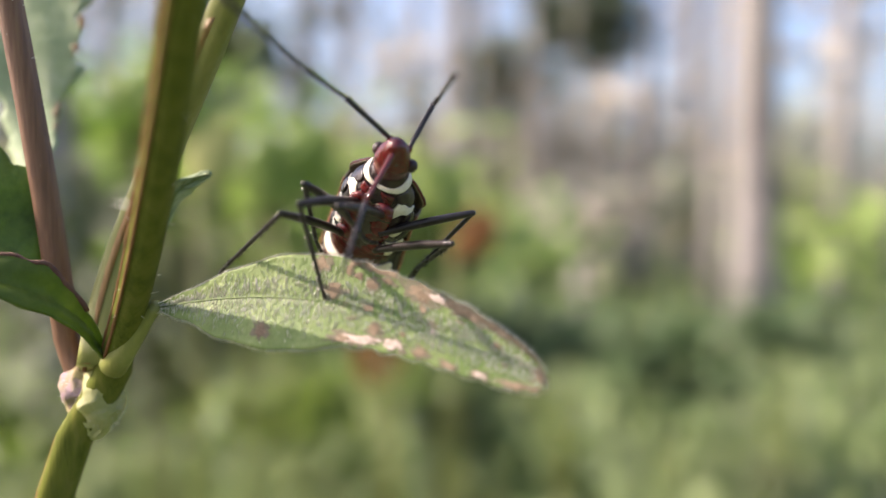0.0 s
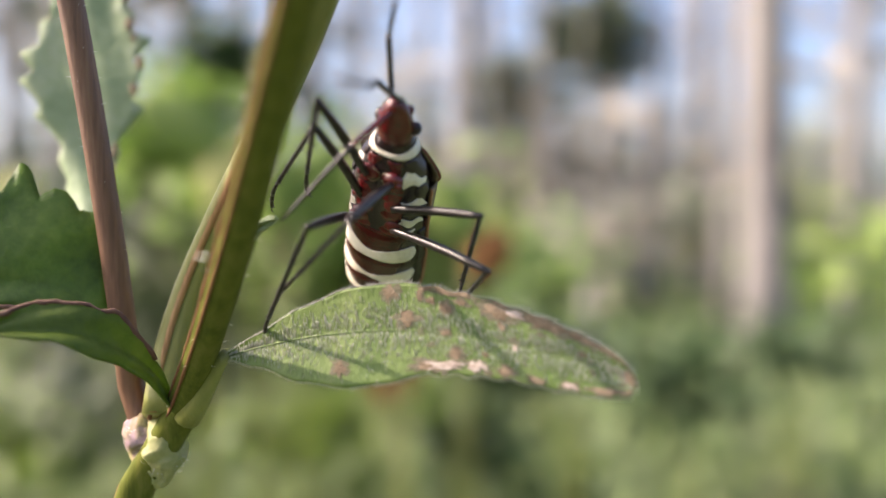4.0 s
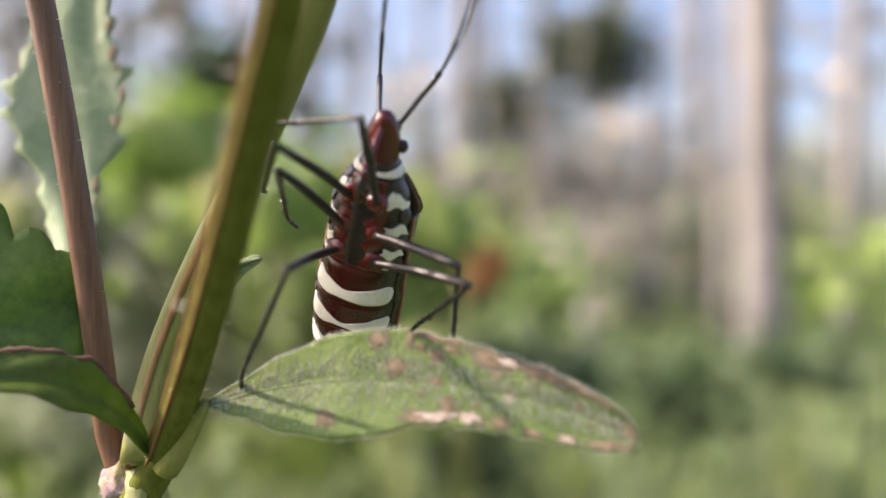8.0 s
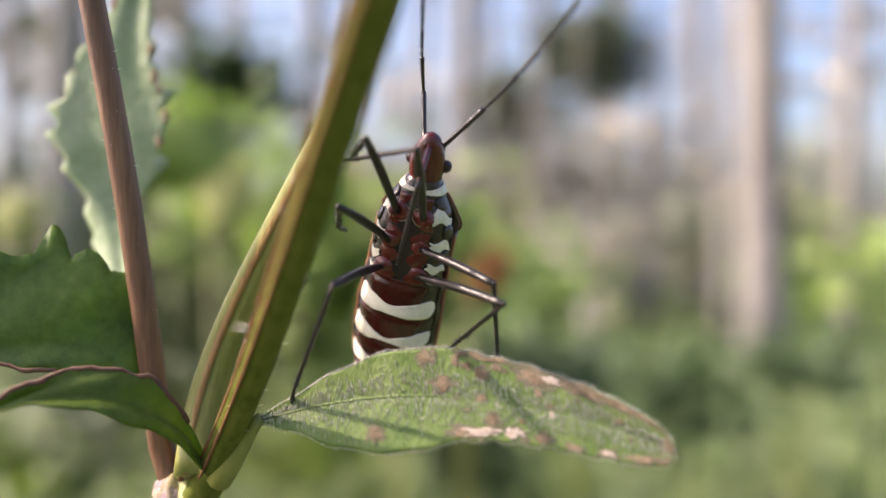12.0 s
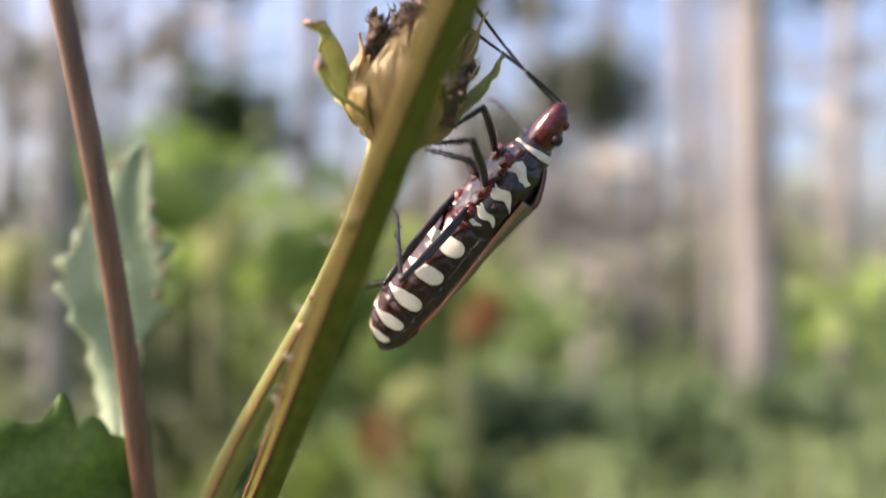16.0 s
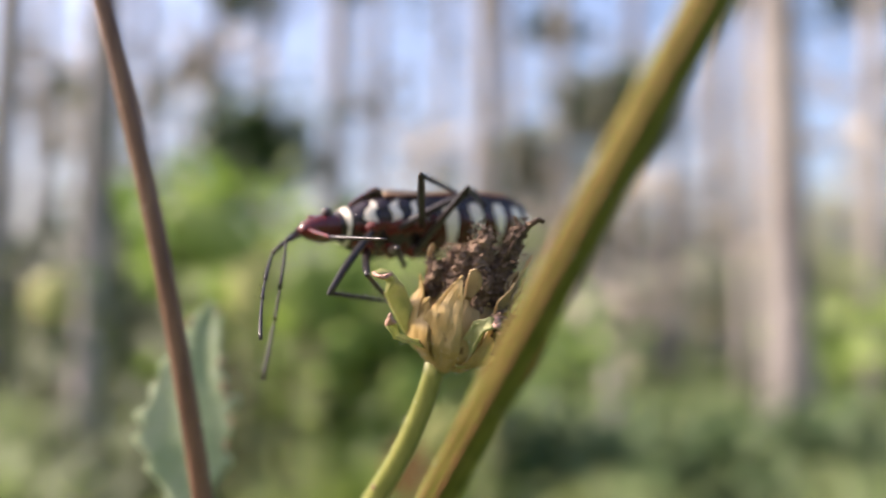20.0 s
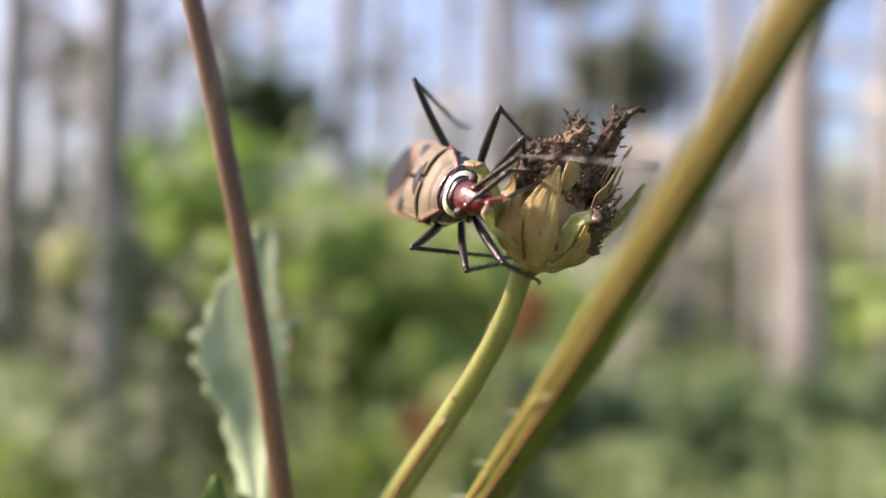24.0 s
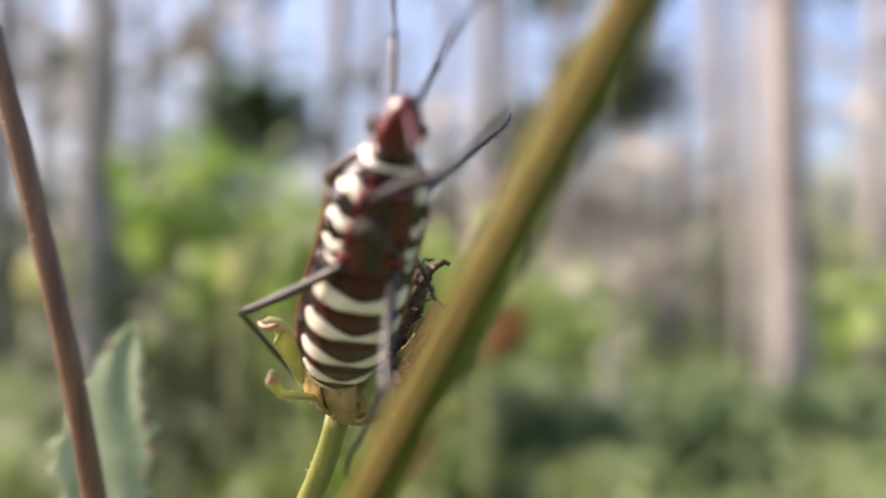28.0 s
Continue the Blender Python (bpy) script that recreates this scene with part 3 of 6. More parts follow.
part("warm_side", sheet(bmesh.new(), 30, 8, warm_side, 0.06, lambda u, v: (math.cos(radians(130 + 140 * v)), math.sin(radians(130 + 140 * v)), 0)), M_OCHRE, stalk, "ochre shell on the stalk, warm sunlight put into its colour")
zs = [-11 + 76 * k / 40 for k in range(41)]
brown = part("side_stem", tube(bmesh.new(), [P(-18.6, 47.4, -14.6), P(-19.6, 47.8, -12.8)] + [brown_axis(z) for z in zs], lambda u: 0.80 - 0.12 * u, 14, square), M_BROWN, plant, "reddish-brown side stem")
foot = [P(*q) for q in ((-15.9, 45.6, -11.2), (-16.8, 46.6, -12.9), (-18.0, 47.1, -14.8), (-19.6, 47.5, -17.2), (-20.9, 47.7, -20.7), (-23.0, 49, -28), (-32, 54, -70), (-44, 60, -160), (-55, 64, -300), (-62, 66, -470))]
lower = part("lower_stem", tube(bmesh.new(), foot, lambda u: 0.85 + 0.3 * min(1, u * 8), 18, square), M_STEM, plant, "thick green lower stem")
part("ridge", tube(bmesh.new(), [p + Vector((-0.95, -0.5, 0)) for p in foot[2:]], 0.16, 7), M_RIDGE, lower)
bm = bmesh.new()
ball(bm, P(-18.9, 47.8, -14.2), (1.75, 1.4, 1.75), 44, 32)
for v in bm.verts:
    v.co += noise.noise_vector(v.co * 0.8) * 0.6 + noise.noise_vector(v.co * 2.6) * 0.22
node = part("node", bm, M_NODE, plant, "swollen purple stem node with pale fuzz")
bm = bmesh.new()
ball(bm, P(-17.9, 47.2, -15.0), (1.45, 1.4, 2.0), 44, 32)
for v in bm.verts:
    v.co += noise.noise_vector(v.co * 0.8) * 0.5 + noise.noise_vector(v.co * 2.6) * 0.2
part("node", bm, M_BRACT, plant, "pale yellow-green swelling of the stem node")


def hairs(parent, material, places, name="hairs"):
    """Short stiff hairs as thin cones, in one mesh. places: foot, way, length."""
    bm = bmesh.new()
    for p, d, ln in places:
        d = Vector(d).normalized()
        s = d.orthogonal().normalized() * min(0.022, ln * 0.07)
        o = d.cross(s)
        a, b, c = (bm.verts.new(Vector(p) + q) for q in (s, -s * 0.5 + o * 0.87, -s * 0.5 - o * 0.87))
        t = bm.verts.new(Vector(p) + d * ln)
        for f in ((a, b, t), (b, c, t), (c, a, t)):
            bm.faces.new(f)
    return tagged(part(name, bm, material, parent), kind="stuff")


rng = random.Random(5)
places = []
for _ in range(110):
    z = rng.uniform(-12, 45)
    a = rng.uniform(0, 6.28)
    d = Vector((math.cos(a), math.sin(a), rng.uniform(-0.2, 0.5)))
    places.append((main_axis(z) - STEM_FOOT + d * 1.0, d, rng.uniform(0.25, 0.55)))
hairs(stem, M_HAIR, places)
for z, off in ((-2.9, (-1.0, -0.55, 0)), (-2.6, (-0.95, -0.6, 0)), (11.6, (-1.1, 0.1, 0)), (8.7, (-1.1, 0, 0)), (6.5, (-1.1, 0, 0))):
    hairs(stem, M_HAIR, [(main_axis(z) - STEM_FOOT + Vector(off), (-0.9, -0.5, 0.25), 0.9), (main_axis(z + 0.12) - STEM_FOOT + Vector(off), (-1, -0.3, 0.1), 0.8)], "bristle")
part("scar_ring", tube(bmesh.new(), [main_axis(12.75) - STEM_FOOT + Vector((1.12 * math.cos(a), 0.95 * math.sin(a), 0.55 * math.cos(a + 0.4))) for a in [2.2 + 2.6 * k / 12 for k in range(13)]], 0.08, 7), M_STALK, stem, "pale scar ring")
places = []
for _ in range(60):
    z = rng.uniform(-10, 17)
    a = rng.uniform(0, 6.28)
    d = Vector((math.cos(a), math.sin(a), 0.2))
    places.append((stalk_axis(z) + d * 0.7, d, rng.uniform(0.2, 0.4)))
hairs(stalk, M_HAIR, places)
places = []
for _ in range(60):
    z = rng.uniform(-5, 40)
    a = rng.uniform(0, 6.28)
    d = Vector((math.cos(a), math.sin(a), 0.2))
    places.append((brown_axis(z) + d * 0.7, d, rng.uniform(0.2, 0.45)))
hairs(brown, M_HAIR, places)
places = []
for _ in range(700):
    d = Vector((rng.gauss(0, 1), rng.gauss(0, 1), rng.gauss(0, 1))).normalized()
    c, q = ((-18.9, 47.8, -14.2), (1.75, 1.4, 1.75)) if rng.random() < 0.5 else ((-18.0, 47.3, -15.2), (1.5, 1.4, 1.75))
    places.append((P(*c) + Vector([d[k] * q[k] * 0.92 for k in range(3)]), d + Vector((0, 0, 0.4)), rng.uniform(0.12, 0.32)))
hairs(node, M_HAIR, places, "fuzz")
bm = bmesh.new()
ball(bm, stalk_axis(9.4) + Vector((-0.5, -0.4, 0)), (0.35, 0.35, 0.3), 10, 7)
part("knot", bm, M_BROWN, stalk, "small brown knot")

# the leaf on which the bug first sits
PIVOT = P(-13.0, 43.6, -8.6)
EDGE = ((0, 0.06), (0.08, 0.26), (0.2, 0.66), (0.33, 0.98), (0.47, 1.03), (0.62, 0.86), (0.78, 0.7), (0.9, 0.55), (0.97, 0.36), (1, 0.1))


NEAR = ((0, 0.06), (0.08, 0.36), (0.2, 0.84), (0.32, 1.08), (0.42, 1.04), (0.5, 0.88), (0.62, 0.82), (0.78, 0.76), (0.9, 0.62), (0.97, 0.42), (1, 0.12))


def leaf_at(u, v):
    """Right-hand leaf: u from its foot to its tip, v from -1 (near edge) to 1 (far edge)."""
    w = 2.5 * blend(EDGE if v > 0 else NEAR, u)[0]
    if u > 0.5:
        w *= 1 + 0.035 * math.sin(u * 95) * abs(v) ** 6
    z = -8.5 + 7.9 * u - 8.5 * u * u
    x = 22.5 * u - 0.5 * v * u * (1 - u)
    wave = 0.12 * math.sin(9 * u + 2) * v * v - 0.22 * abs(v) ** 1.5 * (1 - u)
    return Vector((x, -5.0 * u + (0.22 if v > 0 else 0.30) * w * v + wave * 0.6, z + 8.5 + w * v * (0.97 if v > 0 else 1.16 - 0.2 * u) - 0.10 * math.exp(-(v / 0.07) ** 2) + wave * 0.3 + 0.1))


leaf = part("leaf", sheet(bmesh.new(), 90, 28, lambda u, v: leaf_at(u, 2 * v - 1), 0.16), M_LEAF, plant, "lance-shaped green leaf with tan insect scars", PIVOT)
part("midrib", tube(bmesh.new(), [leaf_at(u, 0) + Vector((0, -0.02, -0.03)) for u in [k / 30 for k in range(31)]], lambda u: 0.075 * (1 - 0.75 * u), 7), M_VEIN, leaf, "pale midrib")
for k in range(6):
    for s in (1, -1):
        u0 = 0.1 + 0.13 * k
        part("vein", tube(bmesh.new(), [leaf_at(min(1, u0 + 0.16 * q), s * q * 0.85) + Vector((0, 0.0, 0.0)) for q in [j / 8 for j in range(9)]], lambda u: 0.022 * (1 - 0.6 * u), 5), M_VEIN, leaf)
pet = [P(-16.0, 45.9, -12.6), P(-15.2, 45.2, -11.6), P(-14.3, 44.5, -10.2), P(-13.6, 44.0, -9.1), P(-12.9, 43.5, -8.4)]
part("petiole", tube(bmesh.new(), [p - PIVOT for p in pet], lambda u: 0.85 - 0.5 * u, 12), M_STALK, leaf, "short green leaf stalk")
rng = random.Random(11)


def scar(u, v, du, dv, material, seed):
    if material is not M_HALO and du > 0.012:
        scar(u, v, du * 1.5, dv * 1.45, M_HALO, seed + 1)
    """A dry blotch lying on the leaf, with an uneven outline."""
    bm = bmesh.new()
    n = 22
    r = random.Random(seed)
    mid = bm.verts.new(leaf_at(u, v) + Vector((0, -0.07 if material is not M_HALO else -0.035, 0.03)))
    ring = []
    for k in range(n):
        a = 2 * math.pi * k / n
        f = 1 + r.uniform(-0.45, 0.3)
        ring.append(bm.verts.new(leaf_at(min(1, max(0, u + du * f * math.cos(a))), max(-1, min(1, v + dv * f * math.sin(a)))) + Vector((0, -0.045 if material is not M_HALO else -0.02, 0.012))))
    for k in range(n):
        bm.faces.new((mid, ring[k], ring[(k + 1) % n]))
    part("scar", bm, material, leaf)


for row in ((0.545, -0.80, 0.055, 0.11, M_SCARPALE), (0.515, -0.82, 0.03, 0.09, M_SCAR), (0.585, -0.50, 0.015, 0.14, M_SCAR), (0.635, -0.76, 0.022, 0.12, M_SCARPALE),
            (0.30, -0.66, 0.016, 0.12, M_SCAR), (0.69, 0.72, 0.035, 0.17, M_SCAR), (0.725, 0.80, 0.03, 0.12, M_SCARPALE), (0.47, 0.22, 0.022, 0.16, M_SCAR),
            (0.43, 0.80, 0.017, 0.16, M_SCAR), (0.565, 0.55, 0.014, 0.14, M_SCAR), (0.80, 0.78, 0.05, 0.16, M_SCAR), (0.89, 0.85, 0.05, 0.13, M_SCAR),
            (0.725, -0.15, 0.007, 0.12, M_SCARPALE), (0.845, -0.86, 0.02, 0.10, M_SCARPALE), (0.70, -0.80, 0.02, 0.12, M_SCAR), (0.93, -0.82, 0.035, 0.12, M_SCAR),
            (0.985, 0.0, 0.014, 0.5, M_SCAR), (0.77, -0.88, 0.018, 0.09, M_SCAR), (0.655, -0.45, 0.008, 0.07, M_SCAR), (0.88, 0.25, 0.012, 0.1, M_SCAR)):
    scar(*row, int(row[0] * 1000))
for k in range(34):
    u = rng.uniform(0.5, 0.99)
    v = rng.choice((1, 1, -1)) * rng.uniform(0.55, 0.97) if k % 4 else rng.uniform(-0.5, 0.5)
    scar(u, v, rng.uniform(0.006, 0.017), rng.uniform(0.04, 0.11), rng.choice((M_SCAR, M_HALO, M_HALO, M_HALO)), 300 + k)
for k in range(26):
    u = 0.52 + 0.018 * k
    scar(u, 0.95, 0.016, 0.07, rng.choice((M_HALO, M_HALO, M_HALO, M_SCAR)), 400 + k)
places = []
for _ in range(3200):
    u, v = rng.random(), rng.uniform(-1, 1) ** 3 * 0.5 + rng.uniform(-1, 1) * 0.5
    places.append((leaf_at(u, v) + Vector((0, -0.01, 0)), (rng.uniform(-0.1, 0.35), -0.30 + rng.uniform(-0.12, 0.1), -1), rng.uniform(0.2, 0.5)))
for k in range(360):
    u = k / 360
    for s in (1, -1):
        places.append((leaf_at(u, s), (0.5 + rng.uniform(-0.2, 0.3), rng.uniform(-0.3, 0.3), s * 1.0), rng.uniform(0.15, 0.34)))
hairs(leaf, M_HAIR, places)


def blade(name, material, label, mid, across, widths, teeth, thick=0.14, cup=0.15, n=40, rim=None):
    """A leaf along mid(u), across its width by across(u); widths: rows u, far side, near side; teeth: how deep and how many."""
    def at(u, v):
        a, b = blend(widths, u)
        w = (a if v > 0 else b) * v
        w *= 1 + 0.22 * abs(v) ** 3 * noise.noise(Vector((u * 9, v * 3, teeth[1])))
        f = u * teeth[1] + 0.7 * noise.noise(Vector((u * 4, v, teeth[1])))
        deep = 0.45 + 0.9 * abs(noise.noise(Vector((math.floor(f) * 1.7, 3 * (v > 0), teeth[1]))))
        w *= 1 + teeth[0] * deep * abs(v) ** 5 * (0.3 - min((f % 1.0) / 0.75, (1 - f % 1.0) / 0.25) * -0.7 - 0.5)
        c = Vector(across(u))
        m = Vector(mid(u))
        d = Vector(mid(min(1, u + 0.02))) - Vector(mid(max(0, u - 0.02)))
        nn = c.cross(d).normalized()
        return m + c * w + nn * (cup * abs(v) ** 1.6 + 0.12 * math.sin(11 * u + 5 * v))
    ob = part(name, sheet(bmesh.new(), n, 14, lambda u, v: at(u, 2 * v - 1), thick), material, plant, label)
    part("midrib", tube(bmesh.new(), [at(k / 24, 0) for k in range(25)], lambda u: 0.16 * (1 - 0.7 * u), 7), M_VEIN, ob)
    for k in range(5):
        for s in (1, -1):
            part("vein", tube(bmesh.new(), [at(min(1, 0.12 + 0.15 * k + 0.16 * q), s * q * 0.85) for q in [j / 6 for j in range(7)]], lambda u: 0.06 * (1 - 0.6 * u), 5), M_VEIN, ob)
    if rim:
        for v in rim:
            part("dry_edge", tube(bmesh.new(), [at(0.18 + 0.80 * k / 40, v) + Vector((0, -0.05, 0.05 + 0.12 * noise.noise(Vector((k * 0.4, 0, 0))))) for k in range(41)], lambda u: 0.15 + 0.12 * noise.noise(Vector((u * 19, 3, 0))), 7), M_RIM, ob, "dry dark brown leaf edge")
    return ob


def curve(*pts):
    """A smooth line through a few points, as a function of 0..1."""
    q = [Vector(p) for p in pts]
    def at(u):
        f = min(max(u, 0), 0.9999) * (len(q) - 1)
        i = int(f)
        t = f - i
        a, b, c, d = q[max(i - 1, 0)], q[i], q[i + 1], q[min(i + 2, len(q) - 1)]
        return 0.5 * (2 * b + (c - a) * t + (2 * a - 5 * b + 4 * c - d) * t * t + (3 * b - 3 * c + d - a) * t * t * t)
    return at


def put(fn):
    return lambda u: fn(u) - BASE


near_mid = curve((-16.7, 45.9, -12.5), (-17.9, 43.7, -9.3), (-20.1, 41.8, -7.2), (-22.9, 40.8, -6.55), (-25.1, 40.0, -6.85), (-26.3, 39.6, -7.5))
blade("leaf", M_LEAFMID, "arching green leaf with a dry brown edge", put(near_mid), lambda u: Vector((0.10, 0.62, 0.78)),
      ((0, 0.3, 0.3), (0.16, 0.75, 0.6), (0.36, 1.7, 1.1), (0.52, 1.5, 1.1), (0.75, 0.75, 0.55), (0.92, 0.3, 0.3), (1, 0.08, 0.08)), (0.28, 7), cup=0.3, rim=(1,))
green_mid = curve((-20.6, 47.6, -7.9), (-22.6, 46.7, -5.6), (-25.4, 45.8, -4.2), (-29.6, 45.0, -3.6), (-34.0, 44.3, -3.4))
blade("leaf", M_LEAFDARK, "broad toothed deep-green leaf beside the brown stem", put(green_mid), lambda u: Vector((0.16, 0.22, 0.96)),
      ((0, 0.3, 0.3), (0.09, 2.6, 0.5), (0.2, 4.9, 1.0), (0.42, 5.9, 1.7), (0.72, 5.2, 2.0), (0.9, 3.2, 1.5), (1, 0.1, 0.1)), (0.38, 4.3), n=140, rim=(-1,))
pale_mid = curve((-21.6, 47.9, -9.0), (-24.7, 52.7, -2.7), (-26.7, 57.3, 3.3), (-27.4, 58.2, 10.2), (-27.3, 59.1, 16.5), (-26.0, 60.0, 22.3))
pale = blade("leaf", M_LEAFPALE, "pale grey-green toothed leaf seen from below", put(pale_mid), lambda u: Vector((0.97, 0.05, 0.10)),
             ((0, 0.2, 0.2), (0.2, 0.8, 0.8), (0.42, 1.8, 2.0), (0.62, 4.3, 4.6), (0.78, 2.8, 3.3), (0.9, 1.8, 1.7), (1, 0.1, 0.1)), (0.62, 13), n=110)
rng = random.Random(23)
for k in range(16):
    u = rng.uniform(0.38, 0.96)
    a, b = blend(((0, 0.2, 0.2), (0.42, 1.8, 2.0), (0.62, 4.3, 4.6), (0.78, 2.8, 3.3), (0.9, 1.8, 1.7), (1, 0.1, 0.1)), u)
    bm = bmesh.new()
    c = pale_mid(u) - BASE + (Vector((a * 0.93, -0.25, 0.1 * a)) if k % 3 else Vector((-b * 0.9, -0.25, -0.1 * b)))
    ball(bm, c, (0.15 + 0.25 * rng.random(), 0.1, 0.25 + 0.5 * rng.random()), 9, 6)
    for v in bm.verts:
        v.co += Vector((1, 0.2, 1)) * 0.12 * noise.noise(v.co * 2)
    part("scar", bm, M_SCAR, pale)

small_mid = curve((-14.8, 48.0, -6.4), (-14.4, 47.9, -4.2), (-13.3, 47.8, -2.0), (-12.0, 47.7, -1.0), (-10.9, 47.6, -0.5))
blade("leaf", M_LEAFPALE, "small withered leaf behind the main stem", put(small_mid), lambda u: Vector((-0.6, -0.2, 0.77)),
      ((0, 0.2, 0.2), (0.3, 0.42, 0.5), (0.6, 0.6, 0.55), (0.85, 0.3, 0.35), (1, 0.05, 0.05)), (0.2, 5), thick=0.1, cup=0.05, n=24)

# ---- the dry seed head ----
HEAD = P(-3.75, 38.0, 18.1)
AXIS = Vector((0.33, -0.24, 0.91)).normalized()
SIDE = Vector((1, 0, -0.36)).normalized()
DEEP = AXIS.cross(SIDE).normalized()


def hd(r, a, h):
    """Round the head's axis: radius, angle (0 towards the right, 270 towards the eye), height."""
    return SIDE * (r * math.cos(a)) + DEEP * (r * math.sin(a)) + AXIS * h


bm = bmesh.new()
prof = ((-0.4, 0.55), (0.2, 1.05), (0.9, 2.1), (1.9, 2.85), (3.0, 2.95), (4.0, 2.35), (5.0, 1.8), (5.8, 1.3), (6.2, 0.5))
rows = []
for h, r in prof:
    rows.append([bm.verts.new(hd(r * (1 + 0.04 * math.sin(5 * a)), a, h)) for a in [2 * math.pi * k / 24 for k in range(24)]])
for a, b in zip(rows, rows[1:]):
    for k in range(24):
        bm.faces.new((a[k], a[(k + 1) % 24], b[(k + 1) % 24], b[k]))
bm.faces.new(rows[0][::-1])
bm.faces.new(rows[-1])
head = part("seed_head", bm, M_CALYX, plant, "dry straw-coloured seed head with brown withered florets", HEAD)


def scale_leaf(a, wide, top, flare, material, label=""):
    """A straw scale that hugs the head and ends in a point."""
    def at(u, v):
        h = 0.3 + (top - 0.3) * u
        r = blend(((0, 1.45), (0.3, 3.0), (0.55, 3.25), (0.8, 2.95), (1, 2.6 + flare)), u)[0]
        w = wide * blend(((0, 0.55), (0.28, 1.0), (0.5, 0.86), (0.8, 0.42), (1, 0.03)), u)[0]
        b = a + (v - 0.5) * w / max(r, 1.2)
        p = hd(r + 0.12 - 0.6 * (v - 0.5) ** 2 * (1 - 1.6 * u) + 0.05 * math.cos(v * 14) * (1 - u) + 0.010 * math.cos(v * 44), b, h)
        return p + noise.noise_vector(p * 0.9 + Vector((a, 0, 0))) * 0.14 * u + noise.noise_vector(p * 2.2) * 0.035
    return part("scale", sheet(bmesh.new(), 22, 24, at, 0.11), material, head, label)


for k, (deg, wide, top, flare) in enumerate(((256, 2.8, 6.6, 0.1), (318, 2.3, 5.4, 0.75), (352, 2.2, 6.0, 0.7), (30, 2.5, 6.0, 0.5), (72, 2.5, 6.0, 0.4), (112, 2.4, 6.2, 0.4),
                                             (152, 2.4, 5.4, 0.5), (205, 2.6, 5.6, 0.7), (228, 2.2, 4.6, 0.35))):
    scale_leaf(radians(deg), wide, top, flare, M_CALYX, "papery straw scale")


def bract(tip, start, wide, bow, label, tipped=True, face=(0.1, -0.85, 0.5)):
    """A narrow green bract that leaves the head and curls to its tip."""
    tip = Vector(tip)
    s = hd(2.2, radians(start), 1.3)
    m = s.lerp(tip, 0.5) + Vector(bow)
    ln = curve(s * 0.85, s, m, tip)
    def at(u, v):
        d = (ln(min(1, u + 0.03)) - ln(max(0, u - 0.03))).normalized()
        c = d.cross(Vector(face)).normalized()
        w = wide * blend(((0, 0.7), (0.45, 0.9), (0.8, 1.0), (0.93, 0.75), (1, 0.2)) if tipped else ((0, 0.5), (0.4, 1.0), (0.75, 0.6), (1, 0.04)), u)[0]
        nn = c.cross(d)
        p = ln(u) + c * w * (v - 0.5) + nn * (0.16 * (2 * v - 1) ** 2)
        return p + noise.noise_vector(p * 1.4) * 0.28 * u
    split = 0.86 if tipped else 1.0
    ob = part("bract", sheet(bmesh.new(), 18, 6, lambda u, v: at(u * split, v), 0.16), M_BRACT, head, label)
    if tipped:
        part("bract_tip", sheet(bmesh.new(), 6, 6, lambda u, v: at(split + 0.14 * u, v) + noise.noise_vector(at(split + 0.14 * u, v) * 2) * 0.12, 0.2), M_BRACTTIP, head, "withered pinkish bract tip")
    places = [(at(rng.random(), rng.random()), (rng.gauss(0, 1), rng.gauss(0, 1), rng.gauss(0, 1)), rng.uniform(0.2, 0.4)) for _ in range(30)]
    hairs(head, M_HAIR, places)


bract((-3.7, -5.2, 5.5), 205, 1.45, (-0.5, -0.2, 1.5), "curled green bract with a pink tip", True, (-0.15, -0.85, 0.45))
bract((-2.9, -6.9, 3.4), 235, 0.7, (-0.7, -0.8, -0.3), "narrow green bract with a dry tip")
bract((6.6, -1.7, 4.9), 350, 0.95, (1.0, 0.2, 0.6), "green bract standing out", False)
bract((3.7, -4.2, 2.7), 300, 1.05, (-0.2, -0.8, 0.9), "curled pale green bract with a pink tip")
bract((2.0, 3.4, 3.4), 70, 1.3, (0.2, 0.8, 0.4), "green bract standing out", False)
bract((-3.4, 2.2, 3.4), 150, 1.3, (-0.6, 0.6, 0.5), "green bract standing out", False)


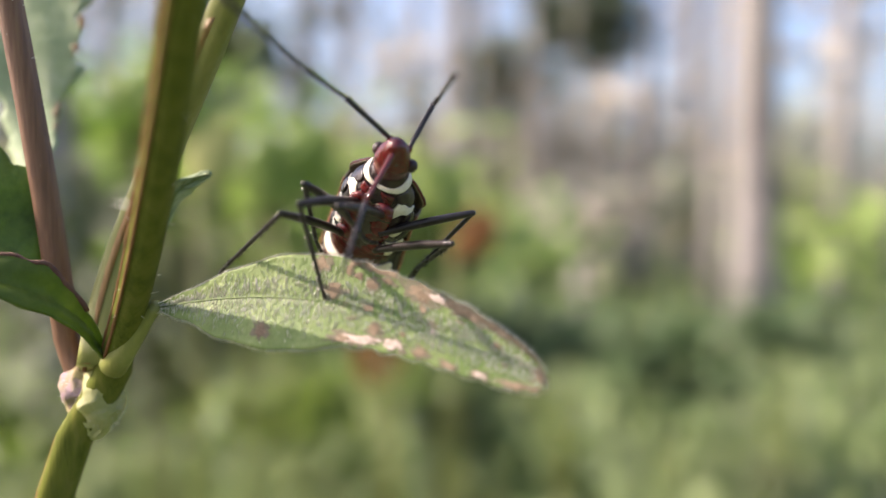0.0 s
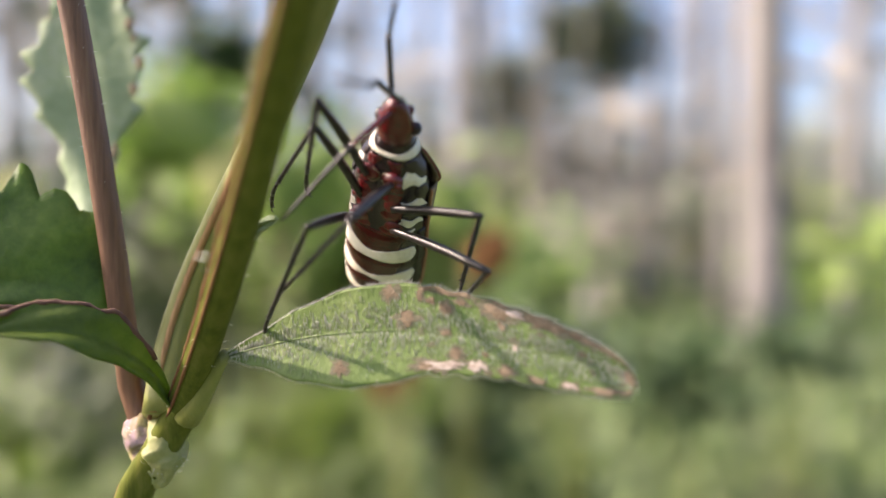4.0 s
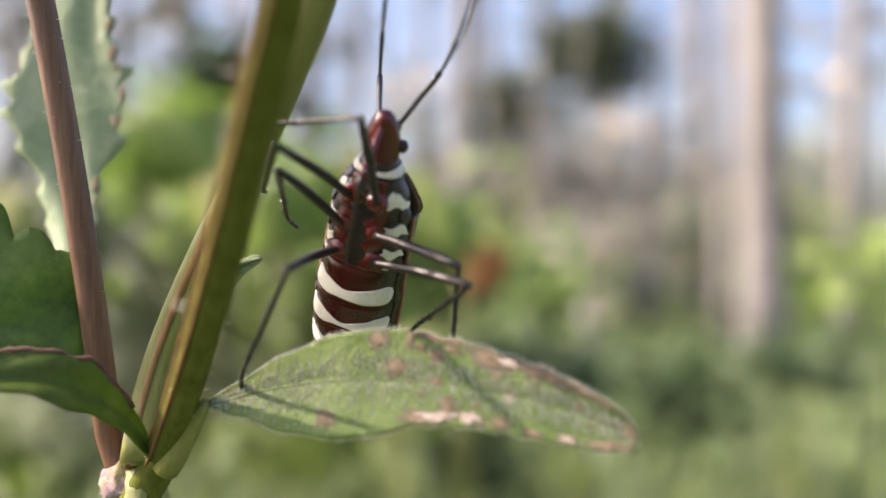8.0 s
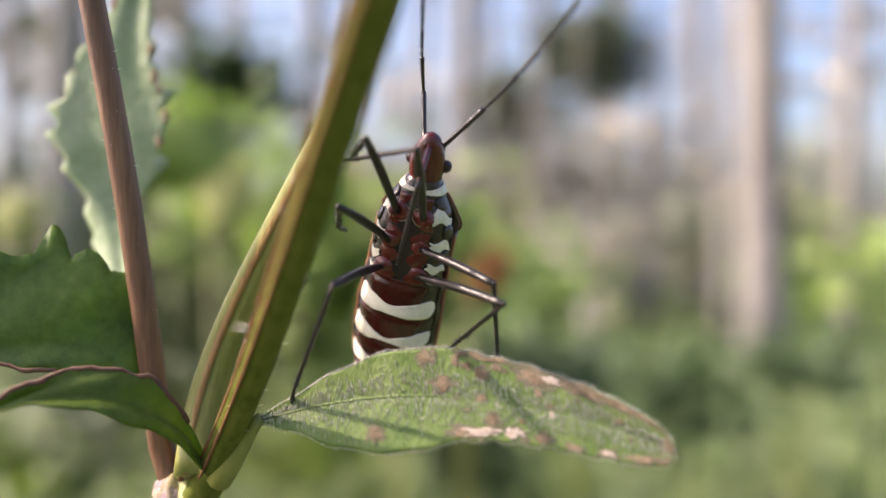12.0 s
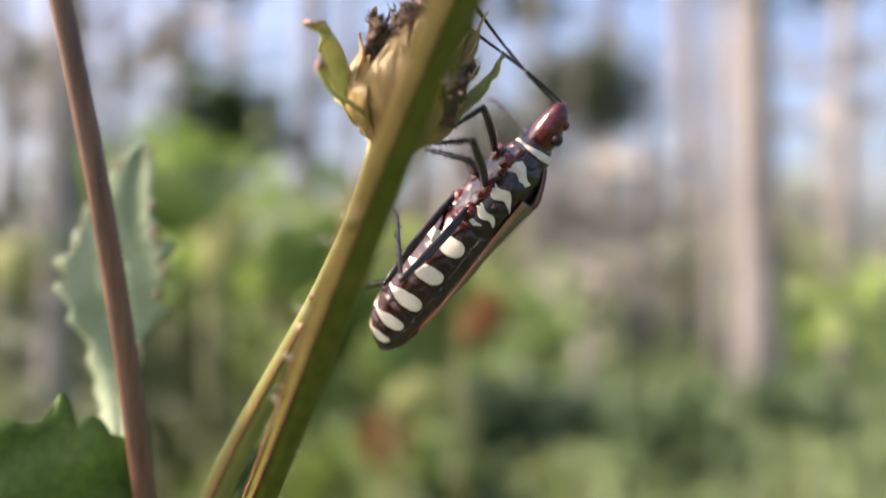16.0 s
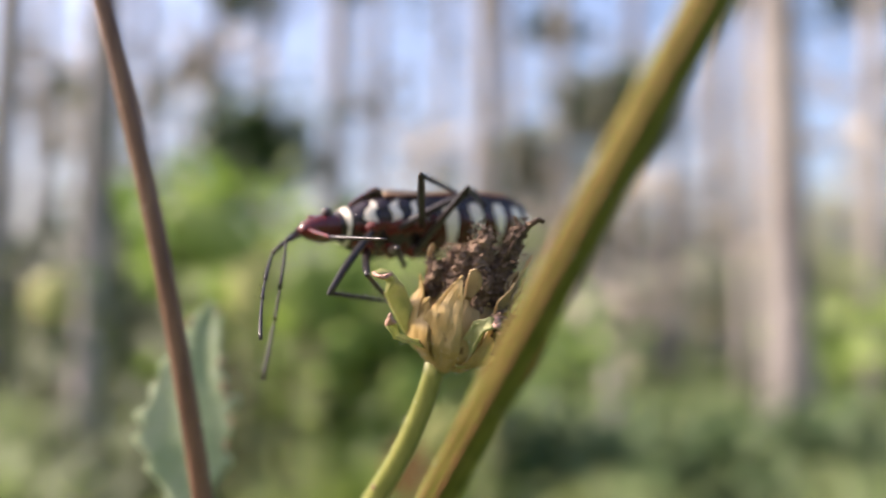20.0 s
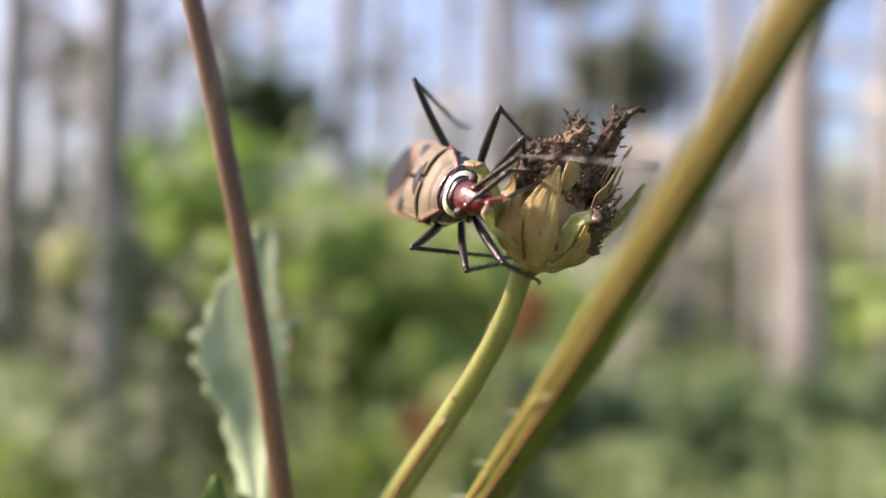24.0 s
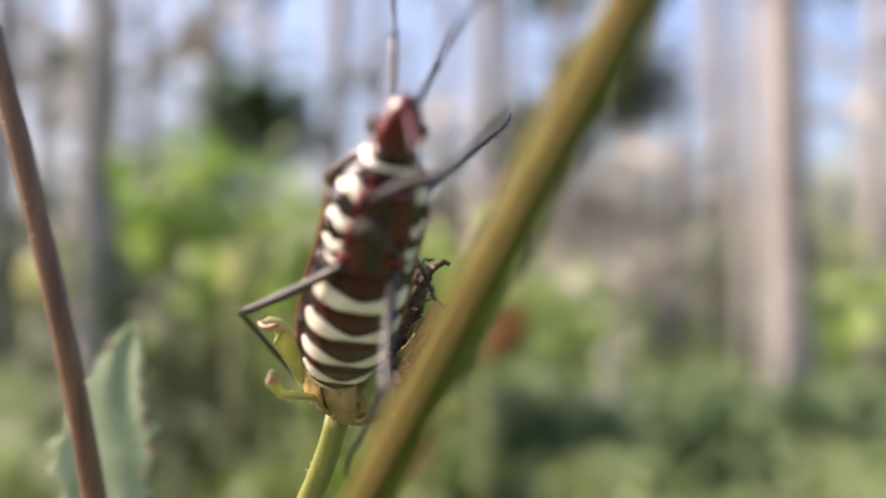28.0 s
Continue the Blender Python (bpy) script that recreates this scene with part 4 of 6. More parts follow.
def tuft(r, deg, h0, h1, thick, seed):
    """A withered floret: a crumpled ragged core covered by small frayed flakes."""
    q = random.Random(seed)
    a = radians(deg)
    p0, p1 = hd(r, a, h0), hd(r * 1.12, a + q.uniform(-0.12, 0.12), h1)
    way = (p1 - p0).normalized()
    e1 = way.orthogonal().normalized()
    e2 = way.cross(e1)
    bm = bmesh.new()
    rows = []
    for k in range(27):
        u = k / 26
        ring = []
        for j in range(22):
            t = 2 * math.pi * j / 22
            o = e1 * math.cos(t) + e2 * math.sin(t)
            wide = thick * (0.62 + 0.3 * math.sin(2.6 * u + 0.4) + 0.12 * math.sin(9 * u + seed)) * (1 if u < 0.96 else 0.55)
            p = p0.lerp(p1, u) + o * wide
            p += o * thick * (0.38 * noise.noise(p * 1.5 + Vector((seed, 0, 0))) + 0.32 * noise.noise(p * 4.0)) + noise.noise_vector(p * 3.0) * 0.16
            ring.append(bm.verts.new(p))
        rows.append(ring)
    for x, y in zip(rows, rows[1:]):
        for j in range(22):
            bm.faces.new((x[j], x[(j + 1) % 22], y[(j + 1) % 22], y[j]))
    bm.faces.new(rows[0][::-1])
    bm.faces.new(rows[-1])
    ob = part("floret", bm, M_FLORET, head, smooth=False)
    bm = bmesh.new()
    for _ in range(150):
        u, t = q.random() ** 0.7 * 1.05, q.uniform(0, 6.28)
        o = e1 * math.cos(t) + e2 * math.sin(t)
        c = p0.lerp(p1, u) + o * thick * q.uniform(0.55, 1.15)
        d = (o * q.uniform(-0.2, 0.9) + way * q.uniform(0.1, 1.1) + noise.noise_vector(c * 5) * 0.8).normalized()
        w = d.cross(o + way * 0.3).normalized() * q.uniform(0.05, 0.13)
        ln = q.uniform(0.18, 0.5)
        bend = o * q.uniform(-0.12, 0.12)
        v = [bm.verts.new(x) for x in (c - w, c + w, c + d * ln * 0.6 + w * 0.9 + bend, c + d * ln * 0.6 - w * 0.7 + bend, c + d * ln + bend * 2)]
        bm.faces.new((v[0], v[1], v[2], v[3]))
        bm.faces.new((v[3], v[2], v[4]))
    tagged(part("fluff", bm, M_FLORET, ob, smooth=False), kind="stuff")


rng = random.Random(77)
for k, (r, deg, h0, h1, th) in enumerate(((0.5, 252, 4.2, 9.5, 0.92), (1.5, 232, 4.0, 7.8, 0.6), (1.5, 346, 4.6, 10.4, 0.7), (2.4, 200, 4.2, 6.6, 0.5), (1.5, 300, 4.0, 6.9, 0.6),
                                          (3.0, 326, 2.3, 5.3, 0.72), (1.2, 95, 4.6, 8.4, 0.85), (1.9, 145, 4.4, 7.4, 0.7), (1.8, 45, 4.6, 8.0, 0.7), (2.6, 20, 3.4, 6.4, 0.5))):
    tuft(r, deg, h0, h1, th, k + 3)
bm = bmesh.new()
tube(bm, [hd(1.7, radians(330), 8.0), hd(1.9, radians(338), 9.6), hd(2.2, radians(345), 10.6), hd(2.6, radians(350), 11.1), hd(2.95, radians(352), 11.05)], lambda u: 0.26 - 0.12 * u, 8, lambda a: 1 + 0.3 * math.cos(2 * a))
part("hooked_bristle", bm, M_FLORET, head, "hooked dry bristle")
for k in range(9):
    deg, r = rng.choice((338, 352, 10, 318, 275, 90, 200, 160)) + rng.uniform(-9, 9), rng.uniform(1.9, 2.8)
    a = radians(deg)
    h = rng.uniform(4.2, 5.4)
    tall = rng.uniform(2.0, 3.6)
    def chaff(u, v, a=a, r=r, h=h, tall=tall):
        w = 0.9 * blend(((0, 0.5), (0.5, 1), (0.85, 0.6), (1, 0.05)), u)[0]
        p = hd(r + 0.45 * u + 0.3 * (v - 0.5) ** 2, a + (v - 0.5) * w / r, h + tall * u)
        return p + noise.noise_vector(p * 1.5) * 0.3 * u
    part("chaff", sheet(bmesh.new(), 8, 4, chaff, 0.07), M_CHAFF, head)
places = []
for _ in range(150):
    a, h = rng.uniform(0, 6.28), rng.uniform(0, 3.2)
    r = blend(prof, h)[0] + 0.15
    places.append((hd(r, a, h), hd(1, a, -0.2), rng.uniform(0.2, 0.5)))
hairs(head, M_HAIR, places)


# ---- the bug ----
bug = new("bug")
bug.scale = (1.06, 1.06, 1.06)
tagged(bug, "red, black and cream banded bug with tan wings", "insect")

BODY = ((-9.0, 0.2, 0.2, 0.15), (-8.7, 0.75, 0.7, 0.26), (-8.3, 1.25, 1.12, 0.3), (-7.4, 1.82, 1.55, 0.36), (-6.0, 2.22, 1.88, 0.44), (-4.2, 2.42, 2.07, 0.58), (-2.2, 2.42, 2.12, 0.72), (-0.4, 2.3, 2.0, 0.86), (0.6, 2.22, 1.8, 0.95),
        (2.2, 2.16, 1.68, 1.1), (3.4, 2.14, 1.66, 1.25), (4.6, 1.85, 1.5, 1.2), (5.6, 1.32, 1.18, 1.0), (6.2, 1.02, 0.95, 0.8), (6.5, 0.85, 0.8, 0.7))
SEAMS = (0.35, -1.75, -3.85, -5.8, -7.4)


def skin(y, deg, off=0.0):
    """On the body's surface: deg from the belly's middle line (0) to the back's (180), right side positive."""
    w, hv, hb = blend(BODY, y)
    a = radians(deg)
    s, c = math.sin(a), math.cos(a)
    if c > 0:
        for k in SEAMS:
            off += 0.045 * math.cos((y - k) * 3.0) * math.exp(-((y - k) / 1.0) ** 2) - 0.09 * math.exp(-((y - k) / 0.12) ** 2) * min(1, c * 3)
    z = -(hv + off) * c if c > 0 else -(hb + off) * c
    return Vector(((w + off) * math.copysign(abs(s) ** (0.9 if y < 0.5 else 0.72), s), y, z))


def plate(name, material, nu, nv, place, off, parent=bug, label="", sink=0.06):
    """A plate on the body: place(u, v) gives length, angle and more height."""
    def at(u, v):
        y, d, e = place(u, v)
        return skin(y, d, off + e)
    def inner(u, v):
        y, d, e = place(u, v)
        a, b = skin(y, d, off + e), skin(y, d, -0.3)
        return (a - b).normalized()
    return part(name, sheet(bmesh.new(), nu, nv, at, sink, inner), material, parent, label)


def disc(u, v):
    """A square's u, v as a round patch, from -1 to 1."""
    a, b = 2 * u - 1, 2 * v - 1
    return a * math.sqrt(1 - b * b / 2), b * math.sqrt(1 - a * a / 2)


bm = bmesh.new()
rows = []
for k in range(125):
    y = -9 + 15.5 * k / 124
    rows.append([bm.verts.new(skin(y, 360 * j / 40 - 180, 0)) for j in range(40)])
for a, b in zip(rows, rows[1:]):
    for j in range(40):
        bm.faces.new((a[j], a[(j + 1) % 40], b[(j + 1) % 40], b[j]))
bm.faces.new(rows[0])
bm.faces.new(rows[-1])
part("body", bm, M_BLACK, bug, "glossy black and dark red underside")
# dark red along the middle of the belly
plate("belly", M_MAROON, 80, 12, lambda u, v: (-8.4 + 9.0 * u, (2 * v - 1) * (46 + 5 * math.sin(u * 27)), 0), 0.03, label="dark red middle of the belly")
plate("breast", M_RED, 30, 12, lambda u, v: (0.5 + 5.1 * u, (2 * v - 1) * (30 + 4 * math.sin(u * 21)), 0.06 * math.sin(u * 27) - 0.16 * math.exp(-((2 * v - 1) / 0.2) ** 2)), 0.05, label="dark red breast between the legs")


def band(y0, wide, reach, thin_mid, lean):
    """A cream band across the belly: thin and drawn back in the middle, broad and blunt on the flanks."""
    def place(u, v):
        d = -reach + 2 * reach * u
        f = abs(d) / reach
        g = min(1, max(0, (f - 0.08) / 0.42))
        g = g * g * (3 - 2 * g)
        end = max(0.0, 1 - max(0, (f - 0.78) / 0.22) ** 2) ** 0.5
        w = wide * (thin_mid + (1 - thin_mid) * g) * max(0.02, end) * (1 + 0.14 * noise.noise(Vector((d * 0.05, y0, 4))))
        notch = 0.12 * math.exp(-(d / 8) ** 2) * (v - 0.2)
        mid = y0 - lean * (1 - f * f) ** 1.5 + 0.07 * noise.noise(Vector((d * 0.05, y0, 0)))
        return mid + (v - 0.5) * w - notch, d, 0
    plate("band", M_WHITE, 56, 8, place, 0.065, label="cream-white cross band")


for row in ((-1.0, 1.0, 69, 0.66, 0.25), (-3.0, 0.94, 70, 0.36, 0.3), (-5.0, 0.86, 71, 0.3, 0.28), (-6.7, 0.72, 71, 0.28, 0.3), (-8.0, 0.52, 72, 0.32, 0.2)):
    band(*row)


def side_patch(y0, wide, low, high, slope, fork, s):
    """A cream patch on the flank of the breast, forked towards the legs."""
    def place(u, v):
        q = 2 * v - 1
        w = wide * (1.0 - 0.45 * u) * max(0.05, math.sin(math.pi * min(0.985, 0.06 + u * 0.93))) ** 0.45
        d = low + (high - low) * u + fork * abs(q) * (1 - u) * -6 + 3 * noise.noise(Vector((y0, q * 1.5, s)))
        return y0 + slope * u * u + q * 0.5 * w + 0.14 * fork * math.sin(8 * u + y0), s * d, 0
    plate("side_patch", M_WHITE, 22, 8, place, 0.07, label="cream-white patch beside the leg base")


for s in (1, -1):
    for row in ((4.62, 0.98, 33, 88, -0.3, 1.3), (3.02, 0.86, 35, 88, -0.45, 1.3), (1.62, 0.62, 36, 80, -0.35, 0.9), (0.78, 0.34, 38, 60, 0.1, 0.2)):
        side_patch(*row, s)
    for y0, d0, ry, rd in ((5.34, 62, 0.34, 22), (3.72, 72, 0.44, 17), (2.22, 70, 0.4, 18)):
        plate("flank_plate", M_BLACK, 12, 12, lambda u, v, s=s, y0=y0, d0=d0, ry=ry, rd=rd: (y0 + ry * disc(u, v)[0], s * (d0 + rd * disc(u, v)[1]), 0.08 * max(0, 1 - disc(u, v)[0] ** 2 - disc(u, v)[1] ** 2) ** 0.6), 0.075, label="glossy black bulge of the flank", sink=0.1)
for y0, ln in ((4.6, 0.55), (3.2, 0.7), (1.9, 0.75), (1.0, 0.5)):
    part("breast_line", tube(bmesh.new(), [skin(y0 + ln * (k / 8 - 0.5), 0, -0.06) for k in range(9)], 0.045, 6), M_WINGEDGE, bug, "thin orange line along the breast")
plate("collar", M_WHITE, 48, 5, lambda u, v: (5.98 + (v - 0.5) * (0.17 + 0.26 * math.sin(2 * math.pi * u) ** 2) + 0.1 * math.cos(u * 2 * math.pi), 360 * u - 180, 0), 0.09, label="cream-white collar behind the head")
# the edge of the belly, seen as a red line under the wings
for s in (1, -1):
    part("side_edge", tube(bmesh.new(), [skin(y, s * 93, 0.05) for y in [-8.6 + 9.6 * k / 40 for k in range(41)]], lambda u: 0.14 * math.sin(math.pi * min(0.97, max(0.03, u))) ** 0.3, 7), M_RED, bug, "thin red side edge")

# the shield behind the head, broadest at its hind corners
SHIELD = ((0, 2.15), (0.1, 2.32), (0.22, 2.38), (0.36, 2.26), (0.55, 1.98), (0.78, 1.66), (0.93, 1.42), (1, 1.25))


def shield_at(u, q, e=0.0):
    """u from the hind edge to the front, q across from -1 to 1."""
    hw = blend(SHIELD, u)[0]
    dome = 0.5 + 0.3 * math.sin(math.pi * min(1, 0.12 + 0.75 * u)) - 0.12 * math.exp(-((u - 0.74) / 0.05) ** 2)
    flat = (1 - abs(q) ** 2.6)
    flange = 0.16 * max(0, abs(q) - 0.86) / 0.14
    return Vector((hw * q, 3.25 + 2.25 * u - 0.3 * (1 - q * q) * (1 - u) ** 3, 0.78 - 0.3 * u * u + dome * flat + flange + e))


part("collar_shield", sheet(bmesh.new(), 32, 36, lambda u, v: shield_at(u, 2 * v - 1), 0.24, lambda u, v: (0, 0, 1)), M_WING, bug, "tan shield behind the head with red edges")
part("shield_stripe", sheet(bmesh.new(), 4, 28, lambda u, v: shield_at(0.955 + 0.05 * u, (2 * v - 1) * 0.97, 0.03), 0.08, lambda u, v: (0, 0, 1)), M_BLACK, bug, "black stripe at the front of the shield")
for s in (1, -1):
    part("shield_edge", tube(bmesh.new(), [shield_at(k / 30, s * 1.0, -0.05) for k in range(31)], lambda u: 0.10 - 0.02 * u, 8), M_COXA, bug, "orange-red side edge of the shield")
    bm = bmesh.new()
    ball(bm, shield_at(0.2, s * 0.95, -0.06), (0.16, 0.24, 0.14), 12, 8)
    part("shield_corner", bm, M_COXA, bug, "orange-red hind corner of the shield")
plate("scutellum", M_BLACK, 10, 10, lambda u, v: (2.85 - 1.35 * u, 180 + (2 * v - 1) * 17 * (1 - u) ** 0.8, 0.42), 0.10, label="small dark triangle between the wings")


def wing_reach(v):
    """How far back the leathery wing goes, from its outer edge (0) to the back's middle line (1)."""
    return blend(((0, 9.2), (0.12, 9.75), (0.25, 9.7), (0.42, 9.0), (0.6, 7.7), (0.78, 6.2), (0.9, 5.35), (1, 5.1)), v)[0]


def wing_at(u, v, s, e):
    """u from the wing's root to its hind edge, v from its outer edge to the back's middle line."""
    return 3.4 - wing_reach(v) * u, s * (95 + 83 * v), e + 0.10 * math.sin(math.pi * u) * v + 0.05 * math.sin(math.pi * min(1, v * 2.2)) * (1 - u) + 0.06 * u ** 6 + 0.28 * (1 - u) ** 2 * min(1, v * 3)


for s in (1, -1):
    wing = plate("forewing", M_WING, 30, 22, lambda u, v, s=s: wing_at(u, v, s, 0.09), 0.07, label="tan leathery wing with a black spot", sink=0.16)
    plate("wing_rim", M_WINGPALE, 30, 5, lambda u, v, s=s: wing_at(u, 0.10 * v, s, 0.12), 0.07, wing, "pale outer rim of the wing", 0.05)
    part("wing_rim", tube(bmesh.new(), [skin(*wing_at(0.985, k / 30, s, 0.16)) for k in range(31)], 0.09, 7), M_WINGEDGE, wing, "orange hind rim of the wing")
    part("wing_rim", tube(bmesh.new(), [skin(*wing_at(0.90 - 0.04 * math.sin(math.pi * k / 24), 0.10 + 0.86 * k / 24, s, 0.15)) for k in range(25)], 0.05, 6), M_WINGPALE, wing)
    part("wing_edge", tube(bmesh.new(), [skin(3.4 - 9.4 * u, s * 94, 0.2) for u in [k / 24 for k in range(25)]], 0.08, 6), M_WINGEDGE, wing, "orange wing edge")
    for a, b in ((0.97, 0.62), (0.60, 0.36), (0.34, 0.16)):
        part("wing_vein", tube(bmesh.new(), [skin(*wing_at(0.06 + 0.84 * u, a + (b - a) * u ** 1.5, s, 0.16)) for u in [k / 20 for k in range(21)]], 0.05, 5), M_WINGPALE, wing)
    plate("wing_spot", M_BLACK, 12, 8, lambda u, v, s=s: wing_at(0.58 + 0.08 * disc(u, v)[0] + 0.03 * disc(u, v)[1], 0.47 + 0.19 * disc(u, v)[1], s, 0.15), 0.07, wing, "narrow black wing spot")


def membrane(u, v):
    """The thin hind part of the wings: it lies flat and ends in a blunt point past the belly."""
    q = 2 * v - 1
    y = -1.2 - 8.0 * u
    hw = blend(((0, 0.3), (0.12, 1.3), (0.3, 2.2), (0.6, 2.3), (0.8, 1.85), (0.93, 1.1), (1, 0.25)), u)[0]
    return Vector((hw * q, y, 0.16 + (blend(BODY, y)[2] + 0.02) * (1 - abs(q) ** 2.5) ** 0.5 * (1 - 0.5 * u ** 4) + 0.05 * math.sin(9 * u + 5 * q)))


part("wing_membrane", sheet(bmesh.new(), 24, 28, membrane, 0.06, lambda u, v: (0, 0, 1)), M_MEMBRANE, bug, "black hind membrane of the wings")
for s in (1, -1):
    plate("flank", M_BLACK, 80, 10, lambda u, v, s=s: (-8.2 + 8.6 * u, s * (74 + 18 * v), 0.03 + 0.10 * noise.noise(Vector((u * 42, v * 6, s)))), 0.05, label="wrinkled shiny black flank", sink=0.1)

# head
bm = bmesh.new()
prof_head = ((6.1, 0.82, 0.72), (6.6, 0.95, 0.82), (7.3, 1.0, 0.86), (7.9, 0.86, 0.76), (8.4, 0.68, 0.64), (8.75, 0.5, 0.5), (8.97, 0.3, 0.3), (9.05, 0.05, 0.07))
rows = [[bm.verts.new((rx * math.cos(a), y, rz * math.sin(a) - 0.1 - 0.1 * (y - 6))) for a in [2 * math.pi * k / 24 for k in range(24)]] for y, rx, rz in
        [(6.1 + 2.95 * k / 26, *blend(prof_head, 6.1 + 2.95 * k / 26)) for k in range(27)]]
for a, b in zip(rows, rows[1:]):
    for k in range(24):
        bm.faces.new((a[k], a[(k + 1) % 24], b[(k + 1) % 24], b[k]))
bm.faces.new(rows[0])
bm.faces.new(rows[-1])
skull = part("head", bm, M_RED, bug, "glossy dark red pointed head")
for s in (1, -1):
    bm = bmesh.new()
    ball(bm, (s * 0.98, 7.2, 0.06), (0.34, 0.37, 0.37), 16, 12)
    part("eye", bm, M_EYE, skull, "round black eye")
    bm = bmesh.new()
    ball(bm, (s * 0.5, 8.1, 0.2), (0.24, 0.3, 0.24), 10, 8)
    part("antenna_socket", bm, M_RED, skull)
for s in (1, -1):
    for y, x in ((4.6, 0.75), (2.8, 0.95), (1.1, 1.05)):
        bm = bmesh.new()
        ball(bm, (s * x * 0.9, y, -1.5), (0.6, 0.52, 0.34), 14, 10)
        for v in bm.verts:
            v.co += noise.noise_vector(v.co * 1.8) * 0.12
        coxa = part("coxa", bm, M_COXA, bug, "rounded dark red leg base")
        bm = bmesh.new()
        ball(bm, (s * (x + 0.34), y - 0.05, -1.62), (0.24, 0.22, 0.22), 12, 8)
        part("trochanter", bm, M_COXA, coxa)
        bm = bmesh.new()
        tube(bm, [(s * (x * 0.9 + 0.62 * math.cos(t)), y + 0.55 * math.sin(t), -1.55 - 0.06 * math.cos(3 * t)) for t in [2.0 + 3.4 * k / 12 for k in range(13)]], 0.028, 6)
        part("suture", bm, M_WINGPALE, coxa, "thin pale line round the leg base")


def bristles(bm, length, radius, count, seed, size=0.22):
    q = random.Random(seed)
    for _ in range(count):
        a, y = q.uniform(0, 6.28), q.uniform(0.06, 0.97) * length
        o = Vector((math.cos(a), 0, math.sin(a)))
        d = (o + Vector((0, 0.6, 0))).normalized()
        p = o * radius * 0.9 + Vector((0, y, 0))
        s = Vector((0, 0.03, 0)).cross(o)
        v = [bm.verts.new(p + s), bm.verts.new(p - s), bm.verts.new(p + d * size)]
        bm.faces.new(v)


LENGTHS = {"front": (5.6, 5.2), "mid": (5.4, 5.4), "hind": (7.0, 7.4)}
ROOTS = {"front": (0.75, 4.6), "mid": (0.95, 2.8), "hind": (1.05, 1.1)}
limb = {}
for rank, (thigh, shin) in LENGTHS.items():
    for side, s in (("right", 1), ("left", -1)):
        bm = bmesh.new()
        tube(bm, [(0, thigh * k / 14, 0.12 * math.sin(math.pi * k / 14)) for k in range(15)], lambda u: 0.15 + 0.10 * math.sin(math.pi * min(1, 0.12 + u * 0.8)), 12)
        bristles(bm, thigh, 0.2, 16, 1, 0.13)
        root = Vector((s * ROOTS[rank][0], ROOTS[rank][1], -1.75))
        upper = part("thigh", bm, M_LEG, bug, "slender black thigh", root)
        bm = bmesh.new()
        tube(bm, [(0, shin * k / 12, 0) for k in range(13)], lambda u: 0.13 - 0.02 * u, 10)
        bristles(bm, shin, 0.11, 70, 2)
        toe = 2.1
        for a, b, r in ((0, 0.5, 0.12), (0.52, 0.72, 0.13), (0.74, 1.0, 0.11)):
            tube(bm, [(0, shin + toe * (a + (b - a) * k / 4), -0.45 * (a + (b - a) * k / 4) ** 2) for k in range(5)], lambda u, r=r: r * (0.75 + 0.35 * u), 8)
        for k in (-1, 1):
            tube(bm, [(0, shin + toe, -0.45), (k * 0.12, shin + toe + 0.18, -0.5), (k * 0.15, shin + toe + 0.25, -0.65)], lambda u: 0.045 * (1 - 0.7 * u), 5)
        lowerleg = part("shin", bm, M_LEG, upper, "bristly black shin and foot", (0, thigh, 0))
        bm = bmesh.new()
        ball(bm, (0, thigh, 0), (0.17, 0.19, 0.17), 10, 8)
        part("knee", bm, M_LEG, upper)
        limb[f"{rank}_{side}"] = (upper, lowerleg, root, thigh)
for side, s in (("right", 1), ("left", -1)):
    bm = bmesh.new()
    tube(bm, [(0, 3.4 * k / 8, 0) for k in range(9)], lambda u: 0.13 + 0.03 * u, 9)
    bristles(bm, 3.4, 0.12, 20, 4, 0.12)
    root = Vector((s * 0.5, 8.1, 0.25))
    upper = part("antenna", bm, M_LEG, bug, "long thin black feeler", root)
    bm = bmesh.new()
    bow = lambda y: 0.035 * y * y * 0.35
    for a, b, r in ((0, 3.0, 0.11), (3.04, 4.9, 0.095), (4.95, 8.4, 0.11)):
        tube(bm, [(0, a + (b - a) * k / 6, bow(a + (b - a) * k / 6)) for k in range(7)], lambda u, r=r: r * (0.75 + 0.4 * u), 8)
    bristles(bm, 5, 0.09, 30, 6, 0.12)
    limb[f"antenna_{side}"] = (upper, part("feeler_whip", bm, M_LEG, upper, "jointed black end of the feeler", (0, 3.4, 0)), root, 3.4)
bm = bmesh.new()
tube(bm, [(0, 3.6 * k / 8, 0) for k in range(9)], lambda u: 0.18 - 0.05 * u, 9)
upper = part("beak", bm, M_RED, bug, "dark red base of the beak", (0, 8.5, -0.35))
bm = bmesh.new()
tube(bm, [(0, 5.0 * k / 8, 0) for k in range(9)], lambda u: 0.15 - 0.08 * u, 8)
limb["beak"] = (upper, part("beak_end", bm, M_LEG, upper, "thin black end of the beak", (0, 3.6, 0)), Vector((0, 8.5, -0.35)), 3.6)


# ---- what moves ----
def sway(piece, at, rows):
    """Rows of seconds and a turn in degrees about x, y and z, round the piece's foot."""
    out = []
    for t, *v in rows:
        w = Vector([radians(a) for a in v])
        out.append((t, Matrix.Translation(at * MM) @ (Matrix.Rotation(w.length, 4, w) if w.length > 1e-6 else Matrix.Identity(4))))
    walk(piece, out)


